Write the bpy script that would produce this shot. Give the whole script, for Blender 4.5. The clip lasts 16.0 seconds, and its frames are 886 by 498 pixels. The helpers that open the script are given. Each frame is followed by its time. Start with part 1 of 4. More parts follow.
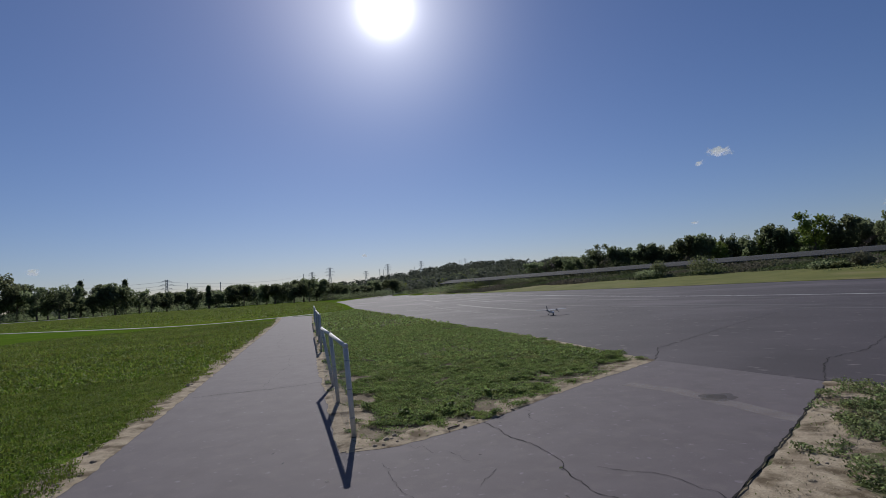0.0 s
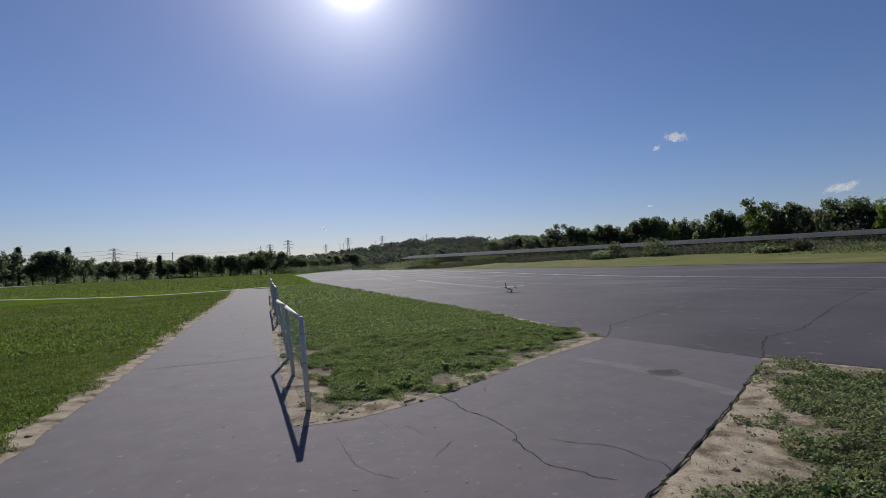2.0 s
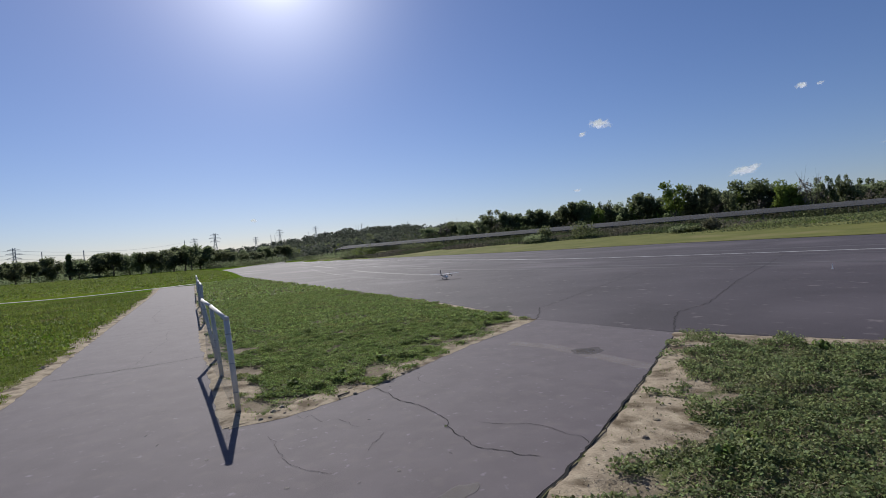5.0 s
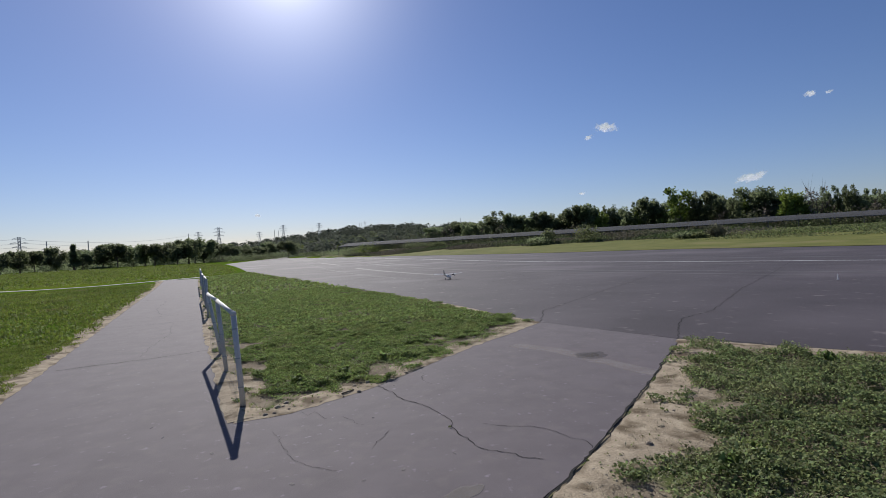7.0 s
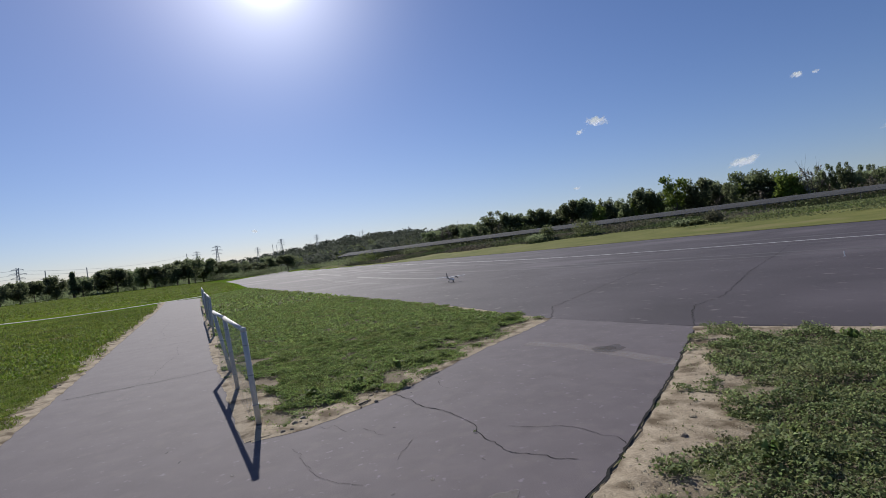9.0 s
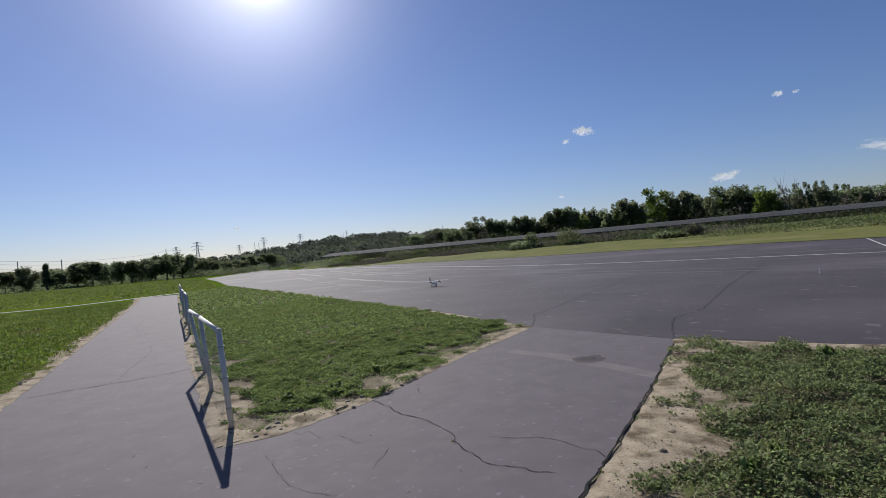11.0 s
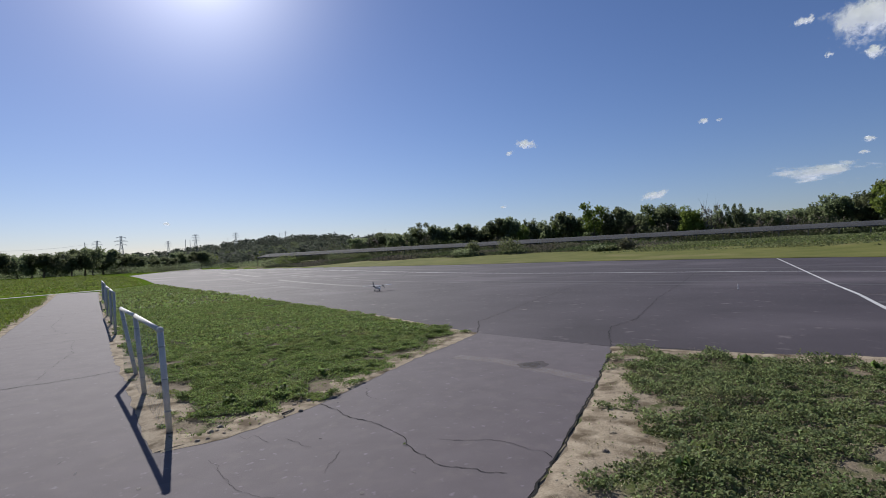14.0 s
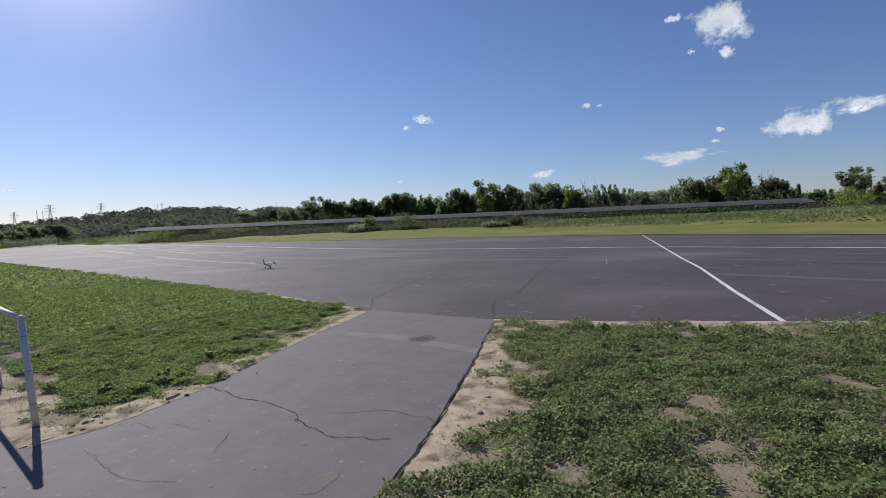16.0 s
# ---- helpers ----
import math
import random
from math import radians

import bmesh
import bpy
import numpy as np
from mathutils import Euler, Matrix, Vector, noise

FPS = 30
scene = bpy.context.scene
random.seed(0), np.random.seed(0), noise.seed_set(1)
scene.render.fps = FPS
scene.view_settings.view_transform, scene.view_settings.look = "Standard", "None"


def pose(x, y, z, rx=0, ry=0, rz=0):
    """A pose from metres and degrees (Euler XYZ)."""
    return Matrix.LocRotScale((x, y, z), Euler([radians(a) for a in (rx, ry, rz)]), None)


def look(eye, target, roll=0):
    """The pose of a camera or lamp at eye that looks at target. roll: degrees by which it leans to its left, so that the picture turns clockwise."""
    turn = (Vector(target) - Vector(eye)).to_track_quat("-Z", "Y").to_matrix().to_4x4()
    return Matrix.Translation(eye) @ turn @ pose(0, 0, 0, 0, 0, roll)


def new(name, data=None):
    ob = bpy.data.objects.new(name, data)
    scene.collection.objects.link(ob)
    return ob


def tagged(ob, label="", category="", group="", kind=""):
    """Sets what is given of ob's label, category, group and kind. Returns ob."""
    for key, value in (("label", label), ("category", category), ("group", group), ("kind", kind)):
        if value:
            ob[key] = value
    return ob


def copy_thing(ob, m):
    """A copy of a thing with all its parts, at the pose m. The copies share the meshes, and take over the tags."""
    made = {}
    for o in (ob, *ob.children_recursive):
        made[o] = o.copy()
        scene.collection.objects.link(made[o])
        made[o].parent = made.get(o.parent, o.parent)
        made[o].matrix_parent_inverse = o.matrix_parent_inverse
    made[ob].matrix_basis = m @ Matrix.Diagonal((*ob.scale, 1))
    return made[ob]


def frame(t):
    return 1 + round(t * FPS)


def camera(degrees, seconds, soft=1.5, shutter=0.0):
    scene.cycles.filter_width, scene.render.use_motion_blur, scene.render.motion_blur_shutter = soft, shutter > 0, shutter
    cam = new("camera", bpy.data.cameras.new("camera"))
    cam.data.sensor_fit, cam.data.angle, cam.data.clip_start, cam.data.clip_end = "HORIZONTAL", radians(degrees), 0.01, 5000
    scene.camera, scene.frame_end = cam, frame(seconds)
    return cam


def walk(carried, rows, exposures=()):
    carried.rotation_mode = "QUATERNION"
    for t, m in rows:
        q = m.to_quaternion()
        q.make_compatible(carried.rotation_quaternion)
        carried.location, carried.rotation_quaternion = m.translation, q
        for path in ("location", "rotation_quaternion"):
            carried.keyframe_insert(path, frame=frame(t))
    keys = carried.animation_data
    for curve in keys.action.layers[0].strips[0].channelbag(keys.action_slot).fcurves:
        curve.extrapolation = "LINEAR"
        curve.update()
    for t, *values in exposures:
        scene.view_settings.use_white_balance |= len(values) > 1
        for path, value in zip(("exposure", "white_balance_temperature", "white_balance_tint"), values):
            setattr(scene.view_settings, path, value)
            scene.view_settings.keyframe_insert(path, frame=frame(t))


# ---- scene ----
cam = camera(83.0, 16.0, soft=0.75)
# seconds, x, y, z, yaw, pitch, roll
PATH = [
    (0.0, 0.050, -0.089, 1.643, 0.17, 4.55, 3.82),
    (0.5, 0.047, -0.072, 1.643, -0.19, 3.64, 2.70),
    (1.0, 0.042, -0.047, 1.636, -1.28, 2.73, 1.87),
    (1.5, 0.042, -0.033, 1.634, -2.48, 2.24, 1.47),
    (2.0, 0.062, -0.017, 1.626, -4.32, 1.55, 2.54),
    (2.5, 0.097, 0.001, 1.626, -6.06, 0.52, 4.68),
    (3.0, 0.119, -0.007, 1.631, -6.72, 0.46, 6.01),
    (3.5, 0.164, -0.014, 1.628, -8.28, -0.36, 8.16),
    (4.0, 0.142, -0.043, 1.650, -9.72, -0.58, 8.25),
    (4.5, 0.140, -0.086, 1.661, -11.59, -0.38, 5.53),
    (7.0, 0.085, -0.098, 1.682, -11.27, -0.30, 2.98),
    (7.5, 0.017, -0.057, 1.663, -10.82, 0.69, 4.25),
    (8.0, -0.022, -0.020, 1.655, -11.48, 0.05, 6.91),
    (10.5, -0.000, 0.124, 1.683, -12.20, 0.28, 5.42),
    (11.0, 0.002, 0.118, 1.684, -13.26, 0.36, 4.83),
    (11.5, 0.011, 0.111, 1.685, -14.58, 0.39, 4.91),
    (12.0, 0.013, 0.106, 1.682, -15.43, 0.45, 4.85),
    (12.5, -0.057, 0.097, 1.686, -17.67, 0.81, 4.66),
    (13.0, -0.134, 0.113, 1.681, -18.74, -0.13, 3.76),
    (13.5, -0.176, 0.105, 1.681, -19.87, 0.60, 3.28),
    (14.0, -0.161, 0.097, 1.684, -19.93, 0.58, 2.71),
    (14.5, -0.145, 0.066, 1.698, -21.48, 0.00, 3.51),
    (15.0, -0.131, 0.030, 1.708, -23.12, -0.76, 4.23),
    (15.5, -0.172, -0.130, 1.750, -26.97, -2.44, 2.76),
    (16.0, -0.210, -0.191, 1.766, -31.73, -2.81, 2.35),
]
walk(cam, [(t, pose(x, y, z, 90 + p, r, w)) for t, x, y, z, w, p, r in PATH], exposures=[(0.0, -0.42, 6300, 10), (4.0, 0.0, 6400, 10), (13.0, 0.05, 6400, 10), (15.0, 0.09, 6400, 10), (16.0, 0.28, 6400, 10)])

# ---- world and sun ----
SUN_AZ, SUN_EL = radians(-9.6), radians(37.0)
sun_dir = Vector((math.sin(SUN_AZ) * math.cos(SUN_EL), math.cos(SUN_AZ) * math.cos(SUN_EL), math.sin(SUN_EL)))
world = bpy.data.worlds.new("sky")
scene.world = world
world.use_nodes = True
wn = world.node_tree
sky = wn.nodes.new("ShaderNodeTexSky")
sky.sky_type, sky.sun_disc = "NISHITA", False
sky.sun_elevation, sky.sun_rotation = SUN_EL, SUN_AZ
sky.air_density, sky.dust_density, sky.ozone_density = 1.0, 0.32, 3.0
wn.nodes["Background"].inputs["Strength"].default_value = 0.062
tone = wn.nodes.new("ShaderNodeHueSaturation")
tone.inputs["Saturation"].default_value = 1.05
wn.links.new(sky.outputs[0], tone.inputs["Color"])
tint = wn.nodes.new("ShaderNodeMix")
tint.data_type, tint.blend_type = "RGBA", "MULTIPLY"
tint.inputs[0].default_value, tint.inputs[7].default_value = 1.0, (0.975, 0.985, 1.22, 1)
wn.links.new(tone.outputs[0], tint.inputs[6])
wn.links.new(tint.outputs[2], wn.nodes["Background"].inputs["Color"])
sun = new("sun", bpy.data.lights.new("sun", "SUN"))
sun.data.energy, sun.data.angle, sun.data.color = 4.7, radians(0.53), (1.0, 0.95, 0.88)
sun.matrix_world = look(sun_dir * 50, (0, 0, 0))


# ---- materials ----
def material(name, low, high, rough=0.8, scale=1.0, fine=40.0, bump=0.3, bump_dist=0.01, island=0.0, each=0.0, metal=0.0,
             translucent=0.0, patches=None, patch_scale=0.3, patch_at=(0.5, 0.62), spec=0.5, object_space=False, glow=0.0, clear=0.0, specks=None, speck_scale=12.0, speck_at=(0.66, 0.74)):
    """Two noise scales between low and high; optional patches of a third colour; random tint per island or per object."""
    m = bpy.data.materials.new(name)
    m.use_nodes = True
    t, n = m.node_tree, m.node_tree.nodes
    b = n["Principled BSDF"]
    out = n["Material Output"]
    b.inputs["Roughness"].default_value, b.inputs["Metallic"].default_value = rough, metal
    b.inputs["Specular IOR Level"].default_value = spec
    if object_space:
        where = n.new("ShaderNodeTexCoord").outputs["Object"]
    else:
        where = n.new("ShaderNodeNewGeometry").outputs["Position"]

    def tex(sc, detail):
        x = n.new("ShaderNodeTexNoise")
        x.inputs["Scale"].default_value, x.inputs["Detail"].default_value = sc, detail
        t.links.new(where, x.inputs["Vector"])
        return x.outputs[0]

    def maths(op, a, c):
        x = n.new("ShaderNodeMath")
        x.operation = op
        for k, v in enumerate((a, c)):
            if isinstance(v, (int, float)):
                x.inputs[k].default_value = v
            else:
                t.links.new(v, x.inputs[k])
        return x.outputs[0]

    def blend(f, a, c, kind="MIX"):
        x = n.new("ShaderNodeMix")
        x.data_type, x.blend_type = "RGBA", kind
        for k, v in ((0, f), (6, a), (7, c)):
            if isinstance(v, tuple):
                x.inputs[k].default_value = (*v, 1)
            elif isinstance(v, (int, float)):
                x.inputs[k].default_value = v
            else:
                t.links.new(v, x.inputs[k])
        return x.outputs[2]

    big, small = tex(scale, 5), tex(fine, 4)
    f = maths("ADD", maths("MULTIPLY", big, 1.0), maths("MULTIPLY", small, 0.7))
    ramp = n.new("ShaderNodeMapRange")
    ramp.inputs["From Min"].default_value, ramp.inputs["From Max"].default_value = 0.55, 1.15
    t.links.new(f, ramp.inputs["Value"])
    col = blend(ramp.outputs[0], low, high)
    if patches:
        mr = n.new("ShaderNodeMapRange")
        mr.inputs["From Min"].default_value, mr.inputs["From Max"].default_value = patch_at
        t.links.new(tex(patch_scale, 6), mr.inputs["Value"])
        col = blend(mr.outputs[0], col, patches)
    if specks:
        ms = n.new("ShaderNodeMapRange")
        ms.inputs["From Min"].default_value, ms.inputs["From Max"].default_value = speck_at
        t.links.new(tex(speck_scale, 3), ms.inputs["Value"])
        col = blend(ms.outputs[0], col, specks)
    for amount, node, sock in ((island, "ShaderNodeNewGeometry", "Random Per Island"), (each, "ShaderNodeObjectInfo", "Random")):
        if amount:
            r = n.new(node).outputs[sock]
            h = n.new("ShaderNodeHueSaturation")
            t.links.new(maths("ADD", maths("MULTIPLY", r, 2 * amount), 1 - amount), h.inputs["Value"])
            t.links.new(maths("ADD", maths("MULTIPLY", r, 0.10 * amount), 0.5 - 0.05 * amount), h.inputs["Hue"])
            t.links.new(col, h.inputs["Color"])
            col = h.outputs[0]
    t.links.new(col, b.inputs["Base Color"])
    if glow:
        t.links.new(col, b.inputs["Emission Color"])
        b.inputs["Emission Strength"].default_value = glow
    if bump:
        bp = n.new("ShaderNodeBump")
        bp.inputs["Strength"].default_value, bp.inputs["Distance"].default_value = bump, bump_dist
        t.links.new(small, bp.inputs["Height"])
        t.links.new(bp.outputs[0], b.inputs["Normal"])
    if translucent:
        tr, mx = n.new("ShaderNodeBsdfTranslucent"), n.new("ShaderNodeMixShader")
        t.links.new(col, tr.inputs["Color"])
        mx.inputs[0].default_value = translucent
        t.links.new(b.outputs[0], mx.inputs[1])
        t.links.new(tr.outputs[0], mx.inputs[2])
        t.links.new(mx.outputs[0], out.inputs["Surface"])
        if clear:
            tp, mt = n.new("ShaderNodeBsdfTransparent"), n.new("ShaderNodeMixShader")
            mt.inputs[0].default_value = clear
            t.links.new(mx.outputs[0], mt.inputs[1])
            t.links.new(tp.outputs[0], mt.inputs[2])
            t.links.new(mt.outputs[0], out.inputs["Surface"])
    return m


M = {
    "turf": material("turf", (0.052, 0.1, 0.012), (0.112, 0.17, 0.022), 0.95, 0.35, 9.0, 0.8, 0.05, patches=(0.146, 0.155, 0.0215), patch_scale=0.05, patch_at=(0.5, 0.8), spec=0.0),
    "dry": material("mown_dry_grass", (0.088, 0.104, 0.022), (0.17, 0.168, 0.05), 0.95, 0.25, 7.0, 0.6, 0.03, patches=(0.2, 0.175, 0.08), patch_scale=0.12, patch_at=(0.55, 0.75), spec=0.1),
    "asphalt": material("asphalt", (0.0843, 0.071, 0.078), (0.116, 0.0985, 0.1085), 0.82, 2.3, 130.0, 0.6, 0.003, patches=(0.126, 0.107, 0.109), patch_scale=5.0, patch_at=(0.52, 0.85), spec=0.35, specks=(0.165, 0.142, 0.168), speck_scale=11.0, speck_at=(0.64, 0.74)),
    "runway": material("runway_asphalt", (0.035, 0.0281, 0.033), (0.0663, 0.0547, 0.0638), 0.8, 0.4, 60.0, 0.7, 0.006, patches=(0.1, 0.085, 0.096), patch_scale=0.11, patch_at=(0.52, 0.7), spec=0.32, specks=(0.141, 0.12, 0.124), speck_scale=3.0, speck_at=(0.63, 0.75)),
    "dirt": material("dry_dirt", (0.22, 0.175, 0.122), (0.45, 0.382, 0.282), 0.95, 5.0, 60.0, 0.8, 0.008, patches=(0.12, 0.092, 0.06), patch_scale=3.2, patch_at=(0.5, 0.65), spec=0.1),
    "crack": material("crack_dark", (0.012, 0.012, 0.012), (0.035, 0.034, 0.032), 0.95, 4, 60, 0.4, spec=0.1),
    "paint": material("white_line_paint", (0.383, 0.383, 0.374), (0.663, 0.663, 0.646), 0.6, 1.2, 50, 0.2, 0.002, patches=(0.136, 0.132, 0.136), patch_scale=1.5, patch_at=(0.6, 0.68)),
    "faded": material("faded_paint", (0.245, 0.216, 0.21), (0.346, 0.31, 0.297), 0.75, 2.5, 90, 0.3, 0.003, patches=(0.236, 0.204, 0.198), patch_scale=4.0, patch_at=(0.42, 0.58), translucent=0.03, clear=0.57),
    "worn": material("worn_asphalt", (0.05, 0.045, 0.045), (0.095, 0.087, 0.086), 0.7, 0.8, 60.0, 0.6, 0.006, spec=0.4),
    "smudge": material("oil_smudge", (0.055, 0.049, 0.05), (0.085, 0.076, 0.077), 0.8, 6.0, 110.0, 0.5, 0.003, spec=0.35, translucent=0.03, clear=0.62),
    "oil": material("oil_stain", (0.0168, 0.016, 0.0168), (0.0504, 0.0487, 0.0504), 0.6, 6, 120, 0.2, 0.003),
    "pale": material("pale_patch", (0.15, 0.135, 0.126), (0.21, 0.191, 0.177), 0.82, 5, 120, 0.4, 0.003, spec=0.35, translucent=0.03, clear=0.45),
    "concrete": material("pale_concrete", (0.24, 0.224, 0.2), (0.368, 0.352, 0.32), 0.85, 0.6, 30, 0.3, 0.01),
    "weed": material("weed_leaf", (0.098, 0.15, 0.038), (0.245, 0.3, 0.1), 0.6, 3.5, 14, 0, island=0.5, translucent=0.6, spec=0.3, patches=(0.21, 0.21, 0.08), patch_scale=1.3, patch_at=(0.56, 0.8)),
    "clover": material("clover_leaf", (0.11, 0.15, 0.055), (0.262, 0.298, 0.13), 0.6, 3.5, 14, 0, island=0.5, translucent=0.6, spec=0.3, patches=(0.2, 0.19, 0.1), patch_scale=1.3, patch_at=(0.58, 0.82)),
    "straw": material("dead_stalk", (0.187, 0.153, 0.0935), (0.34, 0.289, 0.187), 0.9, 1.5, 12, 0, island=0.3),
    "soil": material("weedy_soil", (0.119, 0.0952, 0.0663), (0.281, 0.234, 0.17), 0.95, 2.6, 60.0, 0.8, 0.008, patches=(0.0765, 0.0935, 0.0298), patch_scale=1.8, patch_at=(0.5, 0.6), spec=0.1),
    "lawn": material("lawn_blade", (0.102, 0.148, 0.022), (0.225, 0.265, 0.055), 0.7, 0.3, 4, 0, island=0.35, translucent=0.45, spec=0.15, patches=(0.172, 0.155, 0.0516), patch_scale=0.4, patch_at=(0.55, 0.8)),
    "galv": material("galvanised_steel", (0.45, 0.44, 0.42), (0.62, 0.605, 0.57), 0.55, 6, 80, 0.15, 0.001, metal=0.0, each=0.1),
    "wire": material("fence_wire", (0.25, 0.27, 0.28), (0.42, 0.44, 0.45), 0.5, 6, 80, 0, metal=0.6),
    "bark": material("bark", (0.07, 0.055, 0.042), (0.16, 0.13, 0.1), 0.95, 1.5, 12, 0.8, 0.05),
    "leaf": material("tree_leaf", (0.126, 0.158, 0.08), (0.225, 0.255, 0.138), 0.7, 0.15, 1.5, 0, island=0.2, each=0.25, translucent=0.66, spec=0.15),
    "fresh": material("spring_leaf", (0.14, 0.185, 0.04), (0.23, 0.28, 0.065), 0.7, 0.15, 1.5, 0, island=0.18, each=0.2, translucent=0.4, spec=0.2),
    "twig": material("dry_twig", (0.2, 0.17, 0.14), (0.34, 0.29, 0.24), 0.9, 0.4, 3, 0, island=0.3),
    "scrub": material("scrub_leaf", (0.11, 0.1, 0.075), (0.2, 0.18, 0.14), 0.85, 0.06, 1.0, 0, island=0.15, translucent=0.3, spec=0.1, patches=(0.1, 0.13, 0.055), patch_scale=0.07, patch_at=(0.45, 0.6)),
    "sage": material("pale_weed", (0.135, 0.162, 0.0675), (0.243, 0.261, 0.126), 0.85, 0.08, 1.0, 0, island=0.3, translucent=0.35, spec=0.15),
    # distance haze over the hills is put into this bluish leaf colour
    "hill": material("hazed_hill_leaf", (0.07, 0.085, 0.066), (0.12, 0.135, 0.095), 0.85, 0.012, 0.2, 0, island=0.15, translucent=0.4, spec=0.15),
    "duff": material("woodland_floor", (0.05, 0.06, 0.042), (0.1, 0.112, 0.075), 1.0, 0.03, 0.6, 0.4, 0.5, spec=0.0),
    "net": material("grey_shade_cloth", (0.11, 0.113, 0.122), (0.17, 0.172, 0.184), 0.85, 0.15, 2.0, 0, translucent=0.45, clear=0.35),
    "timber": material("weathered_timber", (0.09, 0.08, 0.07), (0.2, 0.18, 0.16), 0.9, 2, 20, 0.3, 0.01, each=0.2),
    "pylon": material("pylon_steel", (0.3, 0.32, 0.35), (0.42, 0.44, 0.47), 0.6, 0.2, 3, 0, metal=0.2),
    "foam": material("white_foam", (0.7, 0.7, 0.71), (0.82, 0.82, 0.82), 0.45, 3, 30, 0),
    "navy": material("navy_foam", (0.015, 0.018, 0.04), (0.03, 0.035, 0.07), 0.4, 3, 30, 0),
    "rubber": material("black_rubber", (0.015, 0.015, 0.015), (0.03, 0.03, 0.03), 0.8, 8, 60, 0),
    "stone": material("clod", (0.16, 0.128, 0.092), (0.304, 0.256, 0.192), 0.95, 8, 60, 0.5, 0.01, each=0.3),
}


# ---- helpers of this scene ----
def mesh_object(name, verts, faces, mat, parent=None, label="", smooth=False):
    me = bpy.data.meshes.new(name)
    me.from_pydata([tuple(v) for v in verts], [], faces)
    me.materials.append(mat)
    if smooth:
        me.polygons.foreach_set("use_smooth", [True] * len(me.polygons))
    ob = new(name, me)
    ob.parent = parent
    if label:
        ob["label"] = label
    return ob


def part(name, bm, mat, parent=None, label="", smooth=False):
    me = bpy.data.meshes.new(name)
    bm.to_mesh(me)
    bm.free()
    me.materials.append(mat)
    if smooth:
        me.polygons.foreach_set("use_smooth", [True] * len(me.polygons))
    ob = new(name, me)
    ob.parent = parent
    if label:
        ob["label"] = label
    return ob


def tube(bm, a, b, r0, r1=None, n=8, cap=True):
    """A tapered round bar from a to b."""
    a, b = Vector(a), Vector(b)
    r1 = r0 if r1 is None else r1
    q = (b - a).to_track_quat("Z", "Y").to_matrix()
    rings = []
    for c, r in ((a, r0), (b, r1)):
        rings.append([bm.verts.new(c + q @ Vector((r * math.cos(k * 6.2832 / n), r * math.sin(k * 6.2832 / n), 0))) for k in range(n)])
    for k in range(n):
        bm.faces.new((rings[0][k], rings[0][(k + 1) % n], rings[1][(k + 1) % n], rings[1][k]))
    if cap:
        bm.faces.new(rings[0][::-1])
        bm.faces.new(rings[1])


def box(bm, lo, hi, m=None):
    v = [bm.verts.new(Vector((x, y, z))) for z in (lo[2], hi[2]) for x, y in ((lo[0], lo[1]), (hi[0], lo[1]), (hi[0], hi[1]), (lo[0], hi[1]))]
    if m:
        for w in v:
            w.co = m @ w.co
    for f in ((3, 2, 1, 0), (4, 5, 6, 7), (0, 1, 5, 4), (1, 2, 6, 5), (2, 3, 7, 6), (3, 0, 4, 7)):
        bm.faces.new([v[k] for k in f])


def dense(pts, step):
    out = []
    for (x0, y0), (x1, y1) in zip(pts, pts[1:]):
        k = max(1, int(math.hypot(x1 - x0, y1 - y0) / step))
        out += [(x0 + (x1 - x0) * j / k, y0 + (y1 - y0) * j / k) for j in range(k)]
    return out + [pts[-1]]


def smooth_line(pts, per=6):
    """Catmull-Rom through the points."""
    p = [Vector(a) for a in pts]
    p = [2 * p[0] - p[1]] + p + [2 * p[-1] - p[-2]]
    out = []
    for k in range(1, len(p) - 2):
        for j in range(per):
            t = j / per
            a, b, c, d = p[k - 1:k + 3]
            q = 0.5 * (2 * b + (c - a) * t + (2 * a - 5 * b + 4 * c - d) * t * t + (3 * b - a - 3 * c + d) * t ** 3)
            out.append((q.x, q.y))
    return out + [tuple(pts[-1])]


def rough(pts, amount, scale, seed):
    out = []
    for k, (x, y) in enumerate(pts):
        a = pts[max(0, k - 1)]
        b = pts[min(len(pts) - 1, k + 1)]
        nx, ny = -(b[1] - a[1]), b[0] - a[0]
        length = math.hypot(nx, ny) or 1
        w = amount * (noise.noise((x * scale, y * scale, seed)) + 0.5 * noise.noise((x * scale * 3.7, y * scale * 3.7, seed + 5)))
        out.append((x + nx / length * w, y + ny / length * w))
    return out


def ribbon(bm, left, right, z):
    """A strip between two lines of equally many points."""
    a = [bm.verts.new((x, y, z)) for x, y in left]
    b = [bm.verts.new((x, y, z)) for x, y in right]
    for k in range(len(a) - 1):
        bm.faces.new((b[k], b[k + 1], a[k + 1], a[k]))


def offset(pts, d):
    out = []
    for k, (x, y) in enumerate(pts):
        a, b = pts[max(0, k - 1)], pts[min(len(pts) - 1, k + 1)]
        nx, ny = -(b[1] - a[1]), b[0] - a[0]
        length = math.hypot(nx, ny) or 1
        w = d(k / (len(pts) - 1), x, y) if callable(d) else d
        out.append((x + nx / length * w, y + ny / length * w))
    return out


